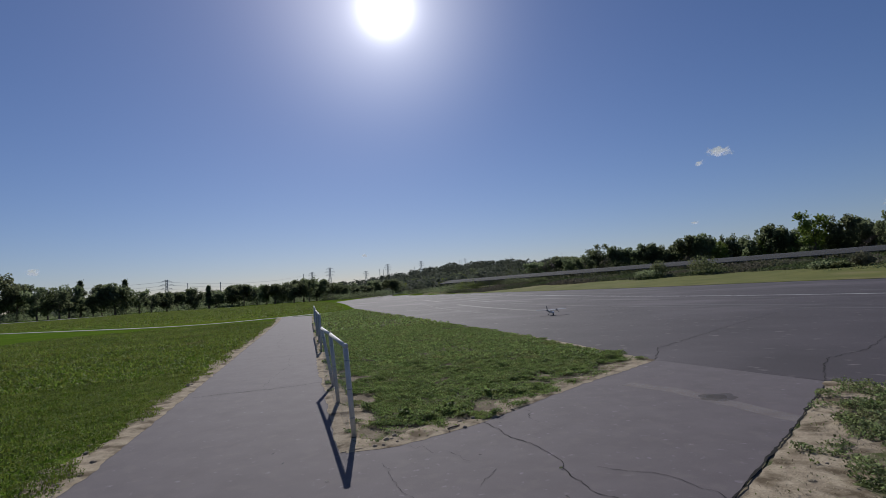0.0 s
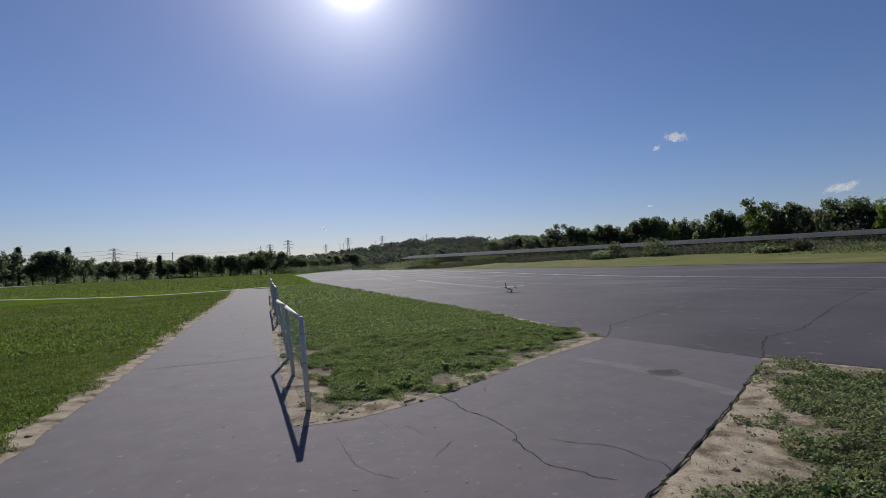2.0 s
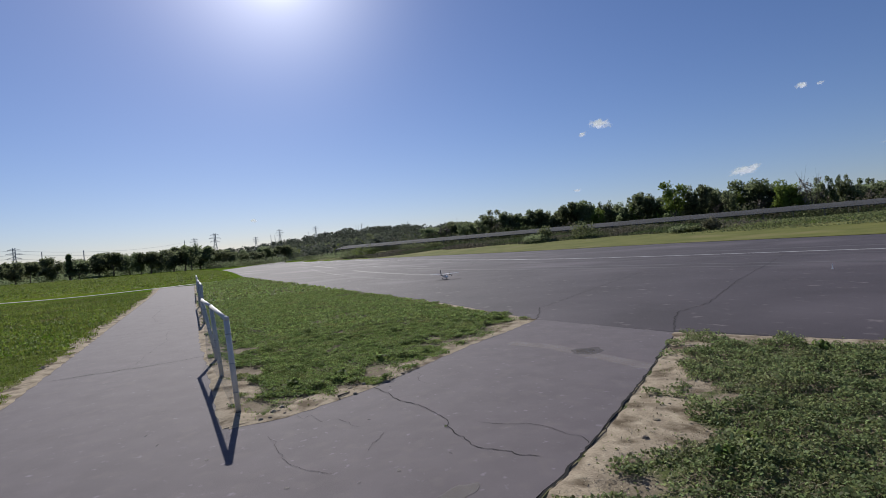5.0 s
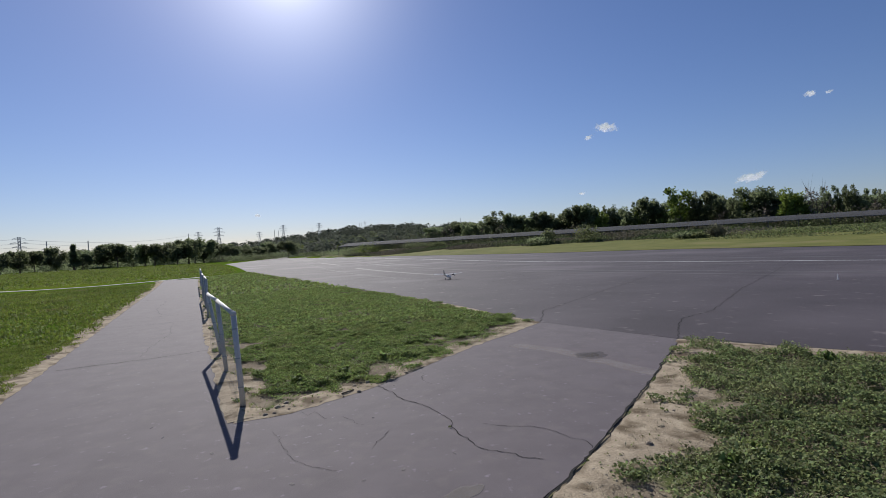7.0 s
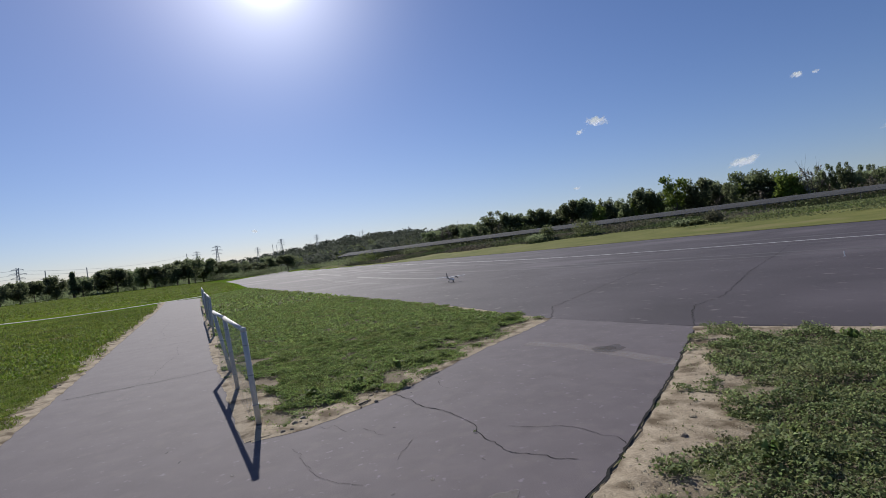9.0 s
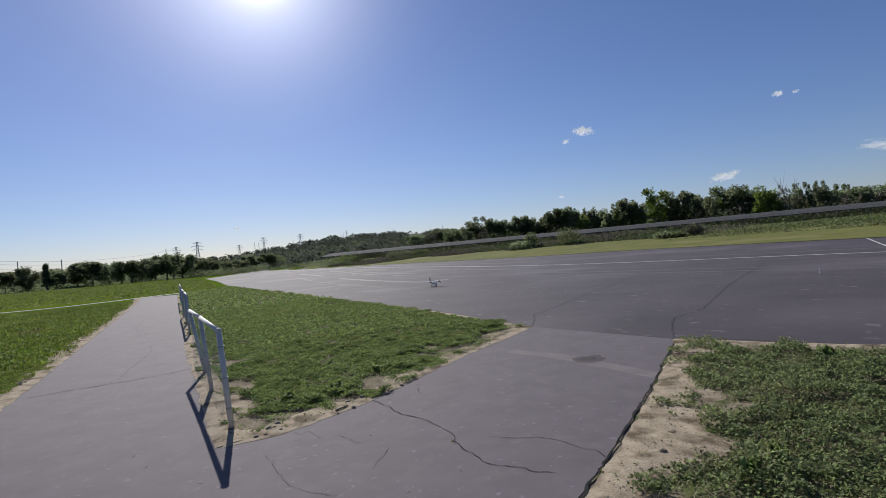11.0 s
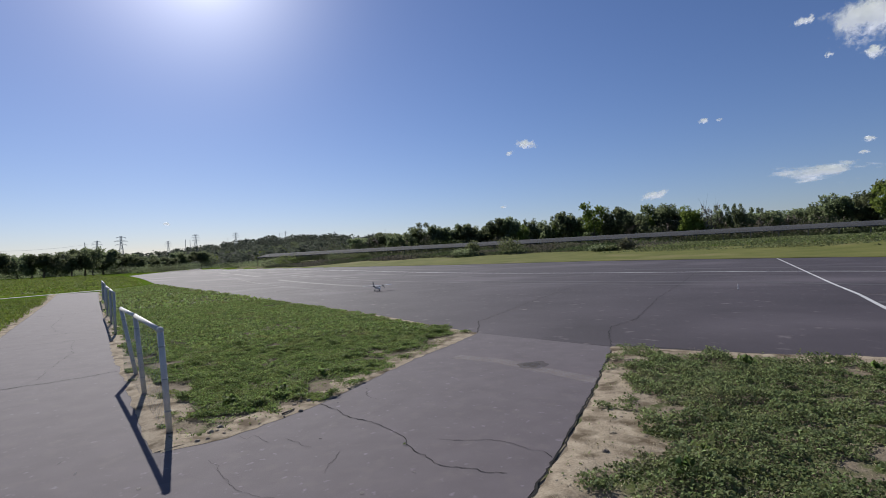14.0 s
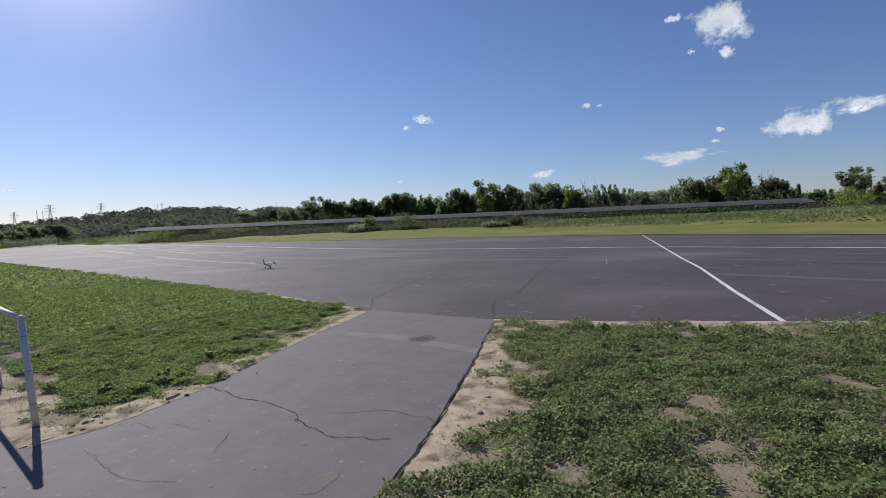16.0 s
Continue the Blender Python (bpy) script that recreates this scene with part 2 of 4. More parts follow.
def slab(name, outline, top, thick, mat, label, category):
    bm = bmesh.new()
    f = bm.faces.new([bm.verts.new((x, y, top)) for x, y in outline])
    f.normal_update()
    if f.normal.z < 0:
        f.normal_flip()
    r = bmesh.ops.extrude_face_region(bm, geom=[f])
    bmesh.ops.translate(bm, vec=(0, 0, -thick), verts=[v for v in r["geom"] if isinstance(v, bmesh.types.BMVert)])
    bmesh.ops.triangulate(bm, faces=bm.faces[:])
    bmesh.ops.recalc_face_normals(bm, faces=bm.faces[:])
    ob = part(name, bm, mat)
    return tagged(ob, label, category, kind="structure")


def leaves(name, centre, size, mat, seed, flat=0.5, parent=None, wide=0.75, fold=0.25):
    """Many folded four-cornered leaves or tufts in one mesh."""
    rng = np.random.default_rng(seed)
    centre, n = np.asarray(centre, float), len(centre)
    size = np.broadcast_to(np.asarray(size, float), n)[:, None]
    az = rng.uniform(0, 6.2832, n)
    tilt = np.arcsin(np.clip(rng.normal(1 - flat, 0.35, n), -0.3, 0.98))
    d = np.stack([np.cos(az) * np.cos(tilt), np.sin(az) * np.cos(tilt), np.sin(tilt)], 1)
    side = np.stack([-np.sin(az), np.cos(az), rng.normal(0, 0.3, n)], 1)
    up = np.cross(d, side)
    v = np.stack([centre, centre + size * (0.55 * d + 0.5 * wide * side + fold * up), centre + size * d,
                  centre + size * (0.55 * d - 0.5 * wide * side + fold * up)], 1).reshape(-1, 3)
    me = bpy.data.meshes.new(name)
    me.vertices.add(4 * n)
    me.loops.add(4 * n)
    me.polygons.add(n)
    me.vertices.foreach_set("co", v.ravel())
    me.loops.foreach_set("vertex_index", np.arange(4 * n))
    me.polygons.foreach_set("loop_start", np.arange(0, 4 * n, 4))
    me.update(calc_edges=True)
    me.materials.append(mat)
    ob = new(name, me)
    ob.parent = parent
    return ob


def inside(pts, poly):
    """Which of the points lie in the outline."""
    x, y = pts[:, 0], pts[:, 1]
    r = np.zeros(len(pts), bool)
    for (x0, y0), (x1, y1) in zip(poly, poly[1:] + poly[:1]):
        c = ((y0 > y) != (y1 > y))
        r ^= c & (x < (x1 - x0) * (y - y0) / ((y1 - y0) or 1e-9) + x0)
    return r


def field(pts, scale, seed):
    """Smooth random field in about -0.8 to 0.8, three octaves."""
    rg = np.random.default_rng(1000 + seed)
    table = rg.uniform(-1, 1, (64, 64))
    total, amp = np.zeros(len(pts)), 1.0
    for k in range(3):
        q = np.asarray(pts)[:, :2] * scale * 2 ** k + 17.3 * k
        i = np.floor(q).astype(int)
        f = q - i
        f = f * f * (3 - 2 * f)
        a, b, c, d = (table[(i[:, 0] + u) % 64, (i[:, 1] + v) % 64] for u, v in ((0, 0), (1, 0), (0, 1), (1, 1)))
        total += amp * ((a * (1 - f[:, 0]) + b * f[:, 0]) * (1 - f[:, 1]) + (c * (1 - f[:, 0]) + d * f[:, 0]) * f[:, 1])
        amp *= 0.5
    return total * 0.75


# ---- the lie of the land ----
SX, SY = math.sin(radians(42)), math.cos(radians(42))
RIDGE_AZ = (-60, -40, -22, -16, -12, -8.6, -4, 0.7, 7, 12.4, 16, 30, 60, 90)
RIDGE_EL = (0.5, 0.5, 0.9, 1.1, 1.2, 1.45, 1.9, 2.4, 2.35, 2.1, 2.0, 1.6, 1.0, 0.7)
# far rim of the runway, and its distance at each bearing
runway_far = smooth_line([(36, -25), (38, -6), (39.6, 11), (41.2, 23), (41, 30.5), (38.9, 41), (35.5, 53), (27, 69), (18.3, 95), (10.4, 121), (-10, 190), (-34, 340)])
rim = np.array(runway_far[6:])
rim_az, rim_d = np.degrees(np.arctan2(rim[:, 0], rim[:, 1]))[::-1], np.hypot(rim[:, 0], rim[:, 1])[::-1]


def step(a, b, v):
    t = np.clip((v - a) / (b - a), 0, 1)
    return t * t * (3 - 2 * t)


def land(x, y):
    """Height of the ground, away from the paving."""
    r, az = np.hypot(x, y), np.degrees(np.arctan2(x, y))
    edge = np.interp(az, rim_az, rim_d)
    bank = 1.6 * step(edge + 6, edge + 48, r) * step(-9, 3, az) * (1 - step(100, 130, az))
    top = np.tan(np.radians(np.interp(az, RIDGE_AZ, RIDGE_EL))) * 800
    return bank + (top - 2) * step(330, 800, r) * (np.abs(az) < 100)


rs = [0.0] + list(np.geomspace(1.5, 4200, 90))
na = 180
gv, gf = [(0, 0, -0.015)], []
for r in rs[1:]:
    for k in range(na):
        x, y = r * math.sin(k * 2 * math.pi / na), r * math.cos(k * 2 * math.pi / na)
        gv.append((x, y, float(land(x, y)) - 0.015))
for k in range(na):
    gf.append((0, 1 + (k + 1) % na, 1 + k))
for j in range(len(rs) - 2):
    for k in range(na):
        a, b = 1 + j * na + k, 1 + j * na + (k + 1) % na
        gf.append((a, b, b + na, a + na))
tagged(mesh_object("ground", gv, gf, M["turf"], smooth=True), "green grass field running out to low wooded hills", "ground", kind="structure")

# ---- paving ----
path_left = smooth_line([(-2.9, -8), (-3.05, -1), (-3.35, 2.2), (-3.62, 4.6), (-3.98, 6.05), (-4.56, 8.25), (-5.6, 12.1), (-7.64, 19.6), (-11.68, 34.5), (-15.2, 46.8)])
path_right = smooth_line([(-12.2, 46.2), (-7.97, 30.2), (-4.45, 17.3), (-2.92, 11.54), (-2.44, 9.97), (-1.58, 6.94), (-1.28, 5.84), (-1.1, 5.34)])
wedge_near = smooth_line([(-1.1, 5.34), (-0.84, 5.37), (-0.57, 5.46), (-0.04, 5.82), (0.40, 6.17), (0.84, 6.63), (1.58, 7.44), (2.23, 8.10), (2.99, 8.77), (4.01, 9.75)])
wedge_far = smooth_line([(4.01, 9.75), (3.57, 11.5), (3.05, 13.9), (1.75, 18.5), (-0.4, 25.4), (-4.4, 38.2), (-9.7, 55.2)])
right_edge = smooth_line([(-0.9, -8), (-0.7, -1), (-0.3, 1.2), (0.4, 2.15), (1.22, 2.93), (2.0, 3.63), (3.3, 4.95), (4.4, 6.1), (5.3, 7.06)])
runway_near = smooth_line([(5.3, 7.06), (5.68, 6.6), (6.18, 5.98), (6.78, 5.35), (7.45, 4.75), (8.1, 4.1), (8.6, 3.62), (9.6, 2.78), (12, 1.3), (18, -2), (30, -9)])
runway_end = [(-34, 340), (-34.5, 240), (-30, 138)]
runway_left = smooth_line([(-30, 138), (-19, 95), (-9.7, 55.2)])

slab("pavement", rough(dense(path_left, 0.3), 0.05, 1.2, 1) + dense(path_right, 0.3) + rough(dense(wedge_near, 0.15), 0.03, 2, 2)[1:]
     + [(5.3, 7.06)] + rough(dense(right_edge[::-1], 0.15), 0.03, 2, 3)[1:], 0.0, 0.06, M["asphalt"], "worn grey asphalt footpath widening into a cracked apron", "path")
slab("runway", dense(wedge_far, 1.0)[:-1] + runway_left[::-1] + runway_end[::-1] + runway_far[::-1] + dense(runway_near[::-1], 0.5)[:-1],
     -0.001, 0.06, M["runway"], "dark grey asphalt model aircraft runway with white lines", "runway")
lot = [(205 * math.sin(radians(a)), 205 * math.cos(radians(a))) for a in range(-56, -21, 3)]
slab("gravel_lot", offset(lot, 8) + offset(lot, -8)[::-1], 0.03, 0.06, M["concrete"], "pale gravel strip below the park trees", "gravel")
lane = smooth_line([(-72, 66), (-42, 51), (-26, 43.2), (-19.5, 42.5), (-15.4, 46.4), (-12.3, 50.4), (-9.4, 55.6)])
slab("cross_path", offset(lane, 0.5) + offset(lane, -0.45)[::-1], 0.012, 0.05, M["concrete"], "narrow pale concrete footpath crossing the lawn", "path")


band = dense(runway_far[2:], 4.0)
bm = bmesh.new()
rows = []
for t in (0.0, 0.2, 0.45, 0.7, 1.0):
    rows.append([bm.verts.new((x, y, float(land(x, y)) + (0.02 if t == 0 else 0.16 if t < 1 else -0.15))) for x, y in offset(band, lambda q, x, y: -0.3 - t * (33 + 8 * noise.noise((x * 0.1, y * 0.1, 2))))])
for a, b in zip(rows, rows[1:]):
    for k in range(len(a) - 1):
        bm.faces.new((a[k], b[k], b[k + 1], a[k + 1]))
bmesh.ops.recalc_face_normals(bm, faces=bm.faces[:])
tagged(part("dry_grass", bm, M["dry"], smooth=True), "mown yellow-green grass strip beyond the runway", "grass", kind="structure")


def strip(name, pts, width, z, mat, label, category, jitter=0.0, seed=0):
    bm = bmesh.new()
    ribbon(bm, rough(offset(pts, width / 2), jitter, 3, seed), rough(offset(pts, -width / 2), jitter, 3, seed + 9), z)
    ob = part(name, bm, mat)
    return tagged(ob, label, category, kind="structure")


white = smooth_line([(31, -9), (29, 0), (26.9, 8.5), (25.0, 16.9), (22.4, 22.6), (19.6, 28.2), (16.6, 36.5), (13.9, 50), (10.5, 75), (3, 115), (-16, 180)])
strip("runway_line", dense(white, 1.0), 0.24, 0.006, M["paint"], "long worn white painted line along the runway", "marking", 0.01, 3)
strip("cross_line", dense([(8.5, 3.72), (11.15, 5.89), (15.6, 9.4), (18.7, 12.05), (40.4, 30.0)], 0.4), 0.1, 0.005, M["paint"], "worn white painted line across the runway", "marking", 0.012, 4)
strip("short_line", dense([(15.55, 9.42), (15.9, 8.9)], 0.2), 0.12, 0.005, M["faded"], "faded short white mark on the runway", "marking", 0.01, 5)


def crack(pts, width, seed, mat="crack", z=0.004):
    line = rough(rough(dense(pts, 0.04), 0.05, 3, seed), 0.02, 12, seed + 3)
    rng = random.Random(seed)
    w = [0.58 * width * (0.35 + 0.9 * abs(noise.noise((x * 5, y * 5, seed)))) * (0.5 + 0.5 * rng.random()) for x, y in line]
    w[0] = w[-1] = 0.001
    bm = bmesh.new()
    it = iter(w)
    a = offset(line, lambda t, x, y: next(it))
    it2 = iter(w)
    b = offset(line, lambda t, x, y: -next(it2))
    ribbon(bm, a, b, z)
    return tagged(part("crack", bm, M[mat]), "jagged dark crack in the asphalt", "crack", "pavement cracks", "structure")


crack([(0.40, 6.15), (0.69, 5.43), (1.0, 4.79), (1.02, 4.23), (1.18, 3.83), (1.53, 3.55)], 0.016, 1)
crack([(1.28, 4.45), (1.75, 4.14), (2.0, 3.74), (1.96, 3.62)], 0.010, 2)
crack([(-0.66, 4.9), (-0.44, 4.25), (-0.24, 3.96), (-0.05, 3.85)], 0.007, 3)
crack([(1.0, 6.62), (1.05, 6.45), (0.97, 6.25), (1.06, 5.98)], 0.008, 4)
crack([(-4.6, 9.05), (-3.2, 9.42), (-2.42, 9.8)], 0.026, 5)
crack([(5.3, 7.06), (5.67, 7.62), (6.6, 8.75), (7.85, 9.4), (11.48, 12.6), (17, 17.0), (24.25, 23.0)], 0.022, 6)
crack([(4.05, 9.8), (4.75, 11.3), (6.7, 13.2), (9.0, 15.4), (12.2, 18.4)], 0.025, 7)
crack([(4.02, 9.75), (4.9, 8.4), (5.3, 7.06)], 0.008, 8)
crack([(0.1, 3.2), (0.22, 3.0), (0.2, 2.8)], 0.008, 9)
crack([(-0.46, 5.42), (-0.36, 5.3), (-0.3, 5.36), (-0.16, 5.1)], 0.007, 10)
crack([(0.0, 5.12), (0.06, 5.0), (0.1, 4.98), (0.2, 4.8)], 0.007, 11)
crack([(0.4, 4.56), (0.34, 4.4), (0.24, 4.18)], 0.006, 17)
crack([(-8.5, 24), (-7.2, 22.5), (-6.4, 19), (-5.6, 17)], 0.012, 12)
crack([(-6.6, 16.3), (-5.4, 16.5), (-4.3, 16.9)], 0.03, 18)
crack([(-5.9, 14.4), (-4.6, 14.7), (-3.8, 14.9)], 0.022, 19)
crack([(-3.55, 9.7), (-3.75, 10.9), (-3.9, 12.4), (-4.5, 14.5)], 0.008, 20)
crack([(-8.9, 23.6), (-7.4, 24), (-6.1, 24.6)], 0.04, 22)
crack([(6.2, 21), (9, 24), (9.4, 29), (6, 35)], 0.03, 13)
crack([(4, 27), (12, 26), (22, 33)], 0.03, 14)
crack([(0.4, 30), (10, 38), (18, 62)], 0.04, 15)
# wide open joint where the apron meets the bare soil
joint = rough(rough(dense([(0.475, 2.225), (1.225, 2.925), (2.005, 3.625), (3.305, 4.945), (4.405, 6.095), (5.32, 7.04), (5.78, 6.64), (6.5, 5.62), (7.3, 4.72)], 0.06), 0.04, 3, 16), 0.014, 9, 19)
strip("crack", joint, 0.018, 0.008, M["crack"], "wide open dark joint along the broken apron edge", "crack", 0.016, 21)

strip("faded_line", dense([(2.75, 7.75), (3.2, 7.1), (3.7, 5.5), (3.95, 5.0)], 0.2), 0.26, 0.002, M["faded"], "faded pale painted band across the apron", "marking", 0.03, 6)


for d in (5.2, 10.4, 15.2):
    strip("paving_seam", dense(offset(white, d), 0.5)[70:], 0.07, 0.003, M["oil"], "dark seam between runway paving strips", "seam", 0.05, int(d))


def blot(x, y, rx, ry, turn, z, mat, label, seed):
    pts = []
    for k in range(28):
        a = k * 2 * math.pi / 28
        w = 1 + 0.35 * noise.noise((math.cos(a) * 1.6, math.sin(a) * 1.6, seed))
        p = Vector((rx * w * math.cos(a), ry * w * math.sin(a), 0))
        p.rotate(Euler((0, 0, turn)))
        pts.append((x + p.x, y + p.y, z))
    tagged(mesh_object("stain", pts, [tuple(range(28))], M[mat]), label, "stain", kind="structure")


for k, (d, w, tone) in enumerate(((-9.5, 0.5, "oil"), (-4.0, 0.9, "worn"), (2.2, 0.7, "oil"), (3.6, 1.0, "worn"), (7.4, 0.6, "worn"), (9.0, 1.1, "oil"), (12.6, 0.8, "worn"))):
    streak = dense(offset(white, d), 0.7)
    for q in range(5):
        a = 8 + q * 44 + 13 * (k % 3)
        strip("wear_streak", streak[a:a + 18 + 9 * ((k + q) % 3)], w * (0.25 if tone == "oil" else 0.6), 0.002 + 0.0002 * k, M["oil" if tone == "oil" and q % 2 else "worn"], "faint wear streak along the runway", "wear", 0.12, 40 + k + q)
blot(3.52, 6.58, 0.24, 0.2, 0.3, 0.003, "smudge", "dark oil smudge on the apron", 2)
blot(3.5, 6.6, 0.15, 0.12, 0.6, 0.0036, "smudge", "dark oil smudge on the apron", 5)
blot(0.78, 3.2, 0.17, 0.09, 0.5, 0.003, "pale", "pale sandy patch on the asphalt", 4)
scuff = random.Random(9)
for k in range(14):
    a, d = scuff.uniform(-0.25, 0.5), scuff.uniform(3.2, 8)
    blot(d * math.sin(a) * (0.6 if a > 0 else 1.4), d * math.cos(a) * (0.75 if a > 0.2 else 1), scuff.uniform(0.012, 0.035), scuff.uniform(0.006, 0.018), a * 7, 0.0035 + k * 0.0001, "pale", "small pale scuff on the asphalt", k)
blot(-2.6, 14.2, 0.35, 0.9, 0.2, 0.003, "oil", "dark tar repair on the footpath", 7)


def verge(name, pts, inner, outer, seed, label):
    """Bare soil beside the paving with an uneven outer edge."""
    line = dense(pts, 0.07)
    bm = bmesh.new()
    rows = []
    for j, t in enumerate((0.0, 0.25, 0.5, 0.75, 1.0)):
        def w(q, x, y, t=t):
            far = outer * (0.75 + 0.55 * noise.noise((x * 0.9, y * 0.9, seed)) + 0.4 * noise.noise((x * 4, y * 4, seed)) + 0.18 * noise.noise((x * 13, y * 13, seed)))
            return inner + 0.05 * noise.noise((x * 5, y * 5, seed + 2)) * (t == 0) + (max(far, 0.06) - inner) * t
        rows.append([bm.verts.new((x, y, (0.003, 0.012, 0.012, 0.006, -0.012)[j] + (0.008 * noise.noise((x * 6, y * 6, seed + 7)) if 0 < j < 4 else 0))) for x, y in offset(line, w)])
    for a, b in zip(rows, rows[1:]):
        for k in range(len(a) - 1):
            bm.faces.new((a[k], a[k + 1], b[k + 1], b[k]))
    bmesh.ops.recalc_face_normals(bm, faces=bm.faces[:])
    ob = part(name, bm, M["dirt"], smooth=True)
    return tagged(ob, label, "dirt", kind="structure")


verge("dirt_verge", path_left, -0.05, 0.5, 1, "sandy bare soil strip between footpath and lawn")
verge("dirt_verge", path_right, -0.05, 0.5, 2, "sandy bare soil strip beneath the railings")
verge("dirt_verge", wedge_near, -0.03, 0.58, 3, "crumbling sandy soil at the edge of the grass wedge")
verge("dirt_verge", wedge_far[:20], -0.02, 0.34, 4, "thin bare soil edge beside the runway")
verge("dirt_verge", right_edge[::-1], 0.04, 0.85, 5, "trampled bare sandy soil beside the cracked apron")
verge("dirt_verge", runway_near[::-1], -0.02, 0.5, 6, "pale bare soil along the runway edge")

# ---- low vegetation ----
wedge_poly = path_right + wedge_near[1:] + wedge_far[1:]
patch_poly = right_edge[12:] + runway_near[1:]
lawn_poly = path_left[:-4] + [(-19.5, 41.3), (-26, 42), (-60, 58), (-60, -8)]


slab("weedy_soil", dense(wedge_poly[:-1], 0.5), -0.006, 0.03, M["soil"], "dry brown soil with litter under the wedge of weeds", "soil")
slab("weedy_soil", patch_poly + [(30, -12), (-0.75, -12)], -0.006, 0.03, M["soil"], "dry brown soil with litter under the patchy clover", "soil")


def edge_distance(pts, lines):
    """Distance from each point to the nearest of the lines."""
    best = np.full(len(pts), 1e9)
    for line in lines:
        for (x0, y0), (x1, y1) in zip(line, line[1:]):
            d = np.array((x1 - x0, y1 - y0))
            t = np.clip(((pts - (x0, y0)) @ d) / max(d @ d, 1e-9), 0, 1)
            best = np.minimum(best, np.linalg.norm(pts - (x0, y0) - t[:, None] * d, axis=1))
    return best


def sow(name, poly, lo, hi, count, near, far, size, lift, bare, margin, mat, seed, label, flat=0.55, wide=0.75):
    """Scatters low leaves over part of an outline, thinner on bare patches, with an uneven margin to the paving."""
    rng = np.random.default_rng(seed)
    p = np.stack([rng.uniform(lo[0], hi[0], count), rng.uniform(lo[1], hi[1], count)], 1)
    r = np.hypot(p[:, 0], p[:, 1])
    p = p[(r > near) & (r < far)]
    p = p[inside(p, poly)]
    f = field(p, 1.7, seed) + 0.5 * field(p, 5.5, seed + 3)
    e = edge_distance(p, [poly])
    keep = (f + rng.normal(0, 0.13, len(p)) > bare) & (e > margin * (0.75 + 1.1 * field(p, 2.2, seed + 5) + rng.normal(0, 0.12, len(p))))
    p, f, e = p[keep], f[keep], e[keep]
    n = len(p)
    clump = np.clip(0.5 + 0.9 * field(p, 4.5 if near < 10 else 2.0, seed + 8), 0.08, 1.3)
    z = lift * clump * (0.5 + 0.8 * np.clip(f - bare, 0, 0.9)) * rng.uniform(0.1, 1.0, n) ** 0.6
    ob = leaves(name, np.stack([p[:, 0], p[:, 1], z], 1), size * rng.uniform(0.6, 1.35, n), mat, seed, flat, wide=wide)
    return tagged(ob, label, "weeds", kind="stuff")


sow("weeds", wedge_poly, (-2.5, 5.3), (4.2, 11.5), 640000, 4, 11.5, 0.025, 0.07, -0.42, 0.52, M["weed"], 1, "dense low broad-leaved green weeds on the wedge")
sow("weeds", wedge_poly, (-6, 9), (4.2, 24), 270000, 11.3, 24, 0.047, 0.055, -0.55, 0.22, M["weed"], 2, "low green weeds on the middle of the wedge")
sow("weeds", wedge_poly, (-14, 20), (3.5, 60), 90000, 23.5, 60, 0.11, 0.08, -0.6, 0.2, M["weed"], 3, "short green grass at the far end of the wedge")
sow("weeds", patch_poly, (-0.5, -3), (13, 7), 900000, 0.5, 12, 0.027, 0.11, -0.4, 0.62, M["clover"], 4, "patchy low green clover and weeds beside the runway")
sow("litter", patch_poly, (0.2, -2), (11, 7), 90000, 2.0, 11, 0.03, 0.05, -0.6, 0.2, M["straw"], 14, "dry straw-coloured stalks and litter among the weeds", 0.8, 0.15)
sow("litter", wedge_poly, (-2.5, 5.3), (4.2, 11.5), 40000, 4, 11.5, 0.035, 0.03, -0.6, 0.12, M["straw"], 15, "dry straw-coloured stalks at the edge of the wedge", 0.8, 0.15)
sow("lawn", lawn_poly, (-12, 2.5), (-3, 16), 290000, 4.5, 14, 0.041, 0.05, -0.8, 0.26, M["lawn"], 5, "short bright green lawn beside the footpath", 0.4, 0.35)
sow("lawn", lawn_poly, (-26, 6), (-4, 42), 190000, 13.5, 42, 0.093, 0.06, -0.6, 0.25, M["lawn"], 6, "bright green lawn stretching towards the trees", 0.4, 0.4)


far_lawn = [(-15.6, 48.2), (-27, 45), (-60, 62), (-110, 80), (-110, 190), (-50, 190), (-31, 138), (-20, 95), (-11, 57), (-13.2, 51)]
sow("lawn", far_lawn, (-110, 43), (-5, 190), 130000, 44, 200, 0.2, 0.06, -0.9, 0.3, M["lawn"], 7, "bright green lawn beyond the crossing path", 0.75, 0.6)


behind_poly = right_edge[:13] + [(30, -9), (30, -12), (-0.75, -12)]
sow("weeds", behind_poly, (-1, -10), (14, 3), 120000, 0.0, 16, 0.065, 0.09, -0.4, 0.7, M["clover"], 8, "patchy low green clover and weeds beside the footpath")
sow("lawn", lawn_poly, (-14, -8), (-3, 4), 60000, 0.0, 14, 0.08, 0.05, -0.8, 0.26, M["lawn"], 9, "short bright green lawn beside the footpath", 0.4, 0.35)
ring = offset(wedge_near, 0.02) + offset(wedge_near, 0.6)[::-1]
sow("seedlings", ring, (-1.5, 5), (5, 11), 9000, 4, 12, 0.03, 0.03, -0.1, 0.03, M["weed"], 21, "sparse green seedlings on the sandy verge", 0.6, 0.6)
ring = offset(right_edge[::-1], 0.05) + offset(right_edge[::-1], 0.9)[::-1]
sow("seedlings", ring, (-1, 0), (6, 8), 9000, 1.5, 10, 0.026, 0.03, 0.1, 0.05, M["weed"], 22, "sparse green seedlings on the bare soil", 0.6, 0.6)
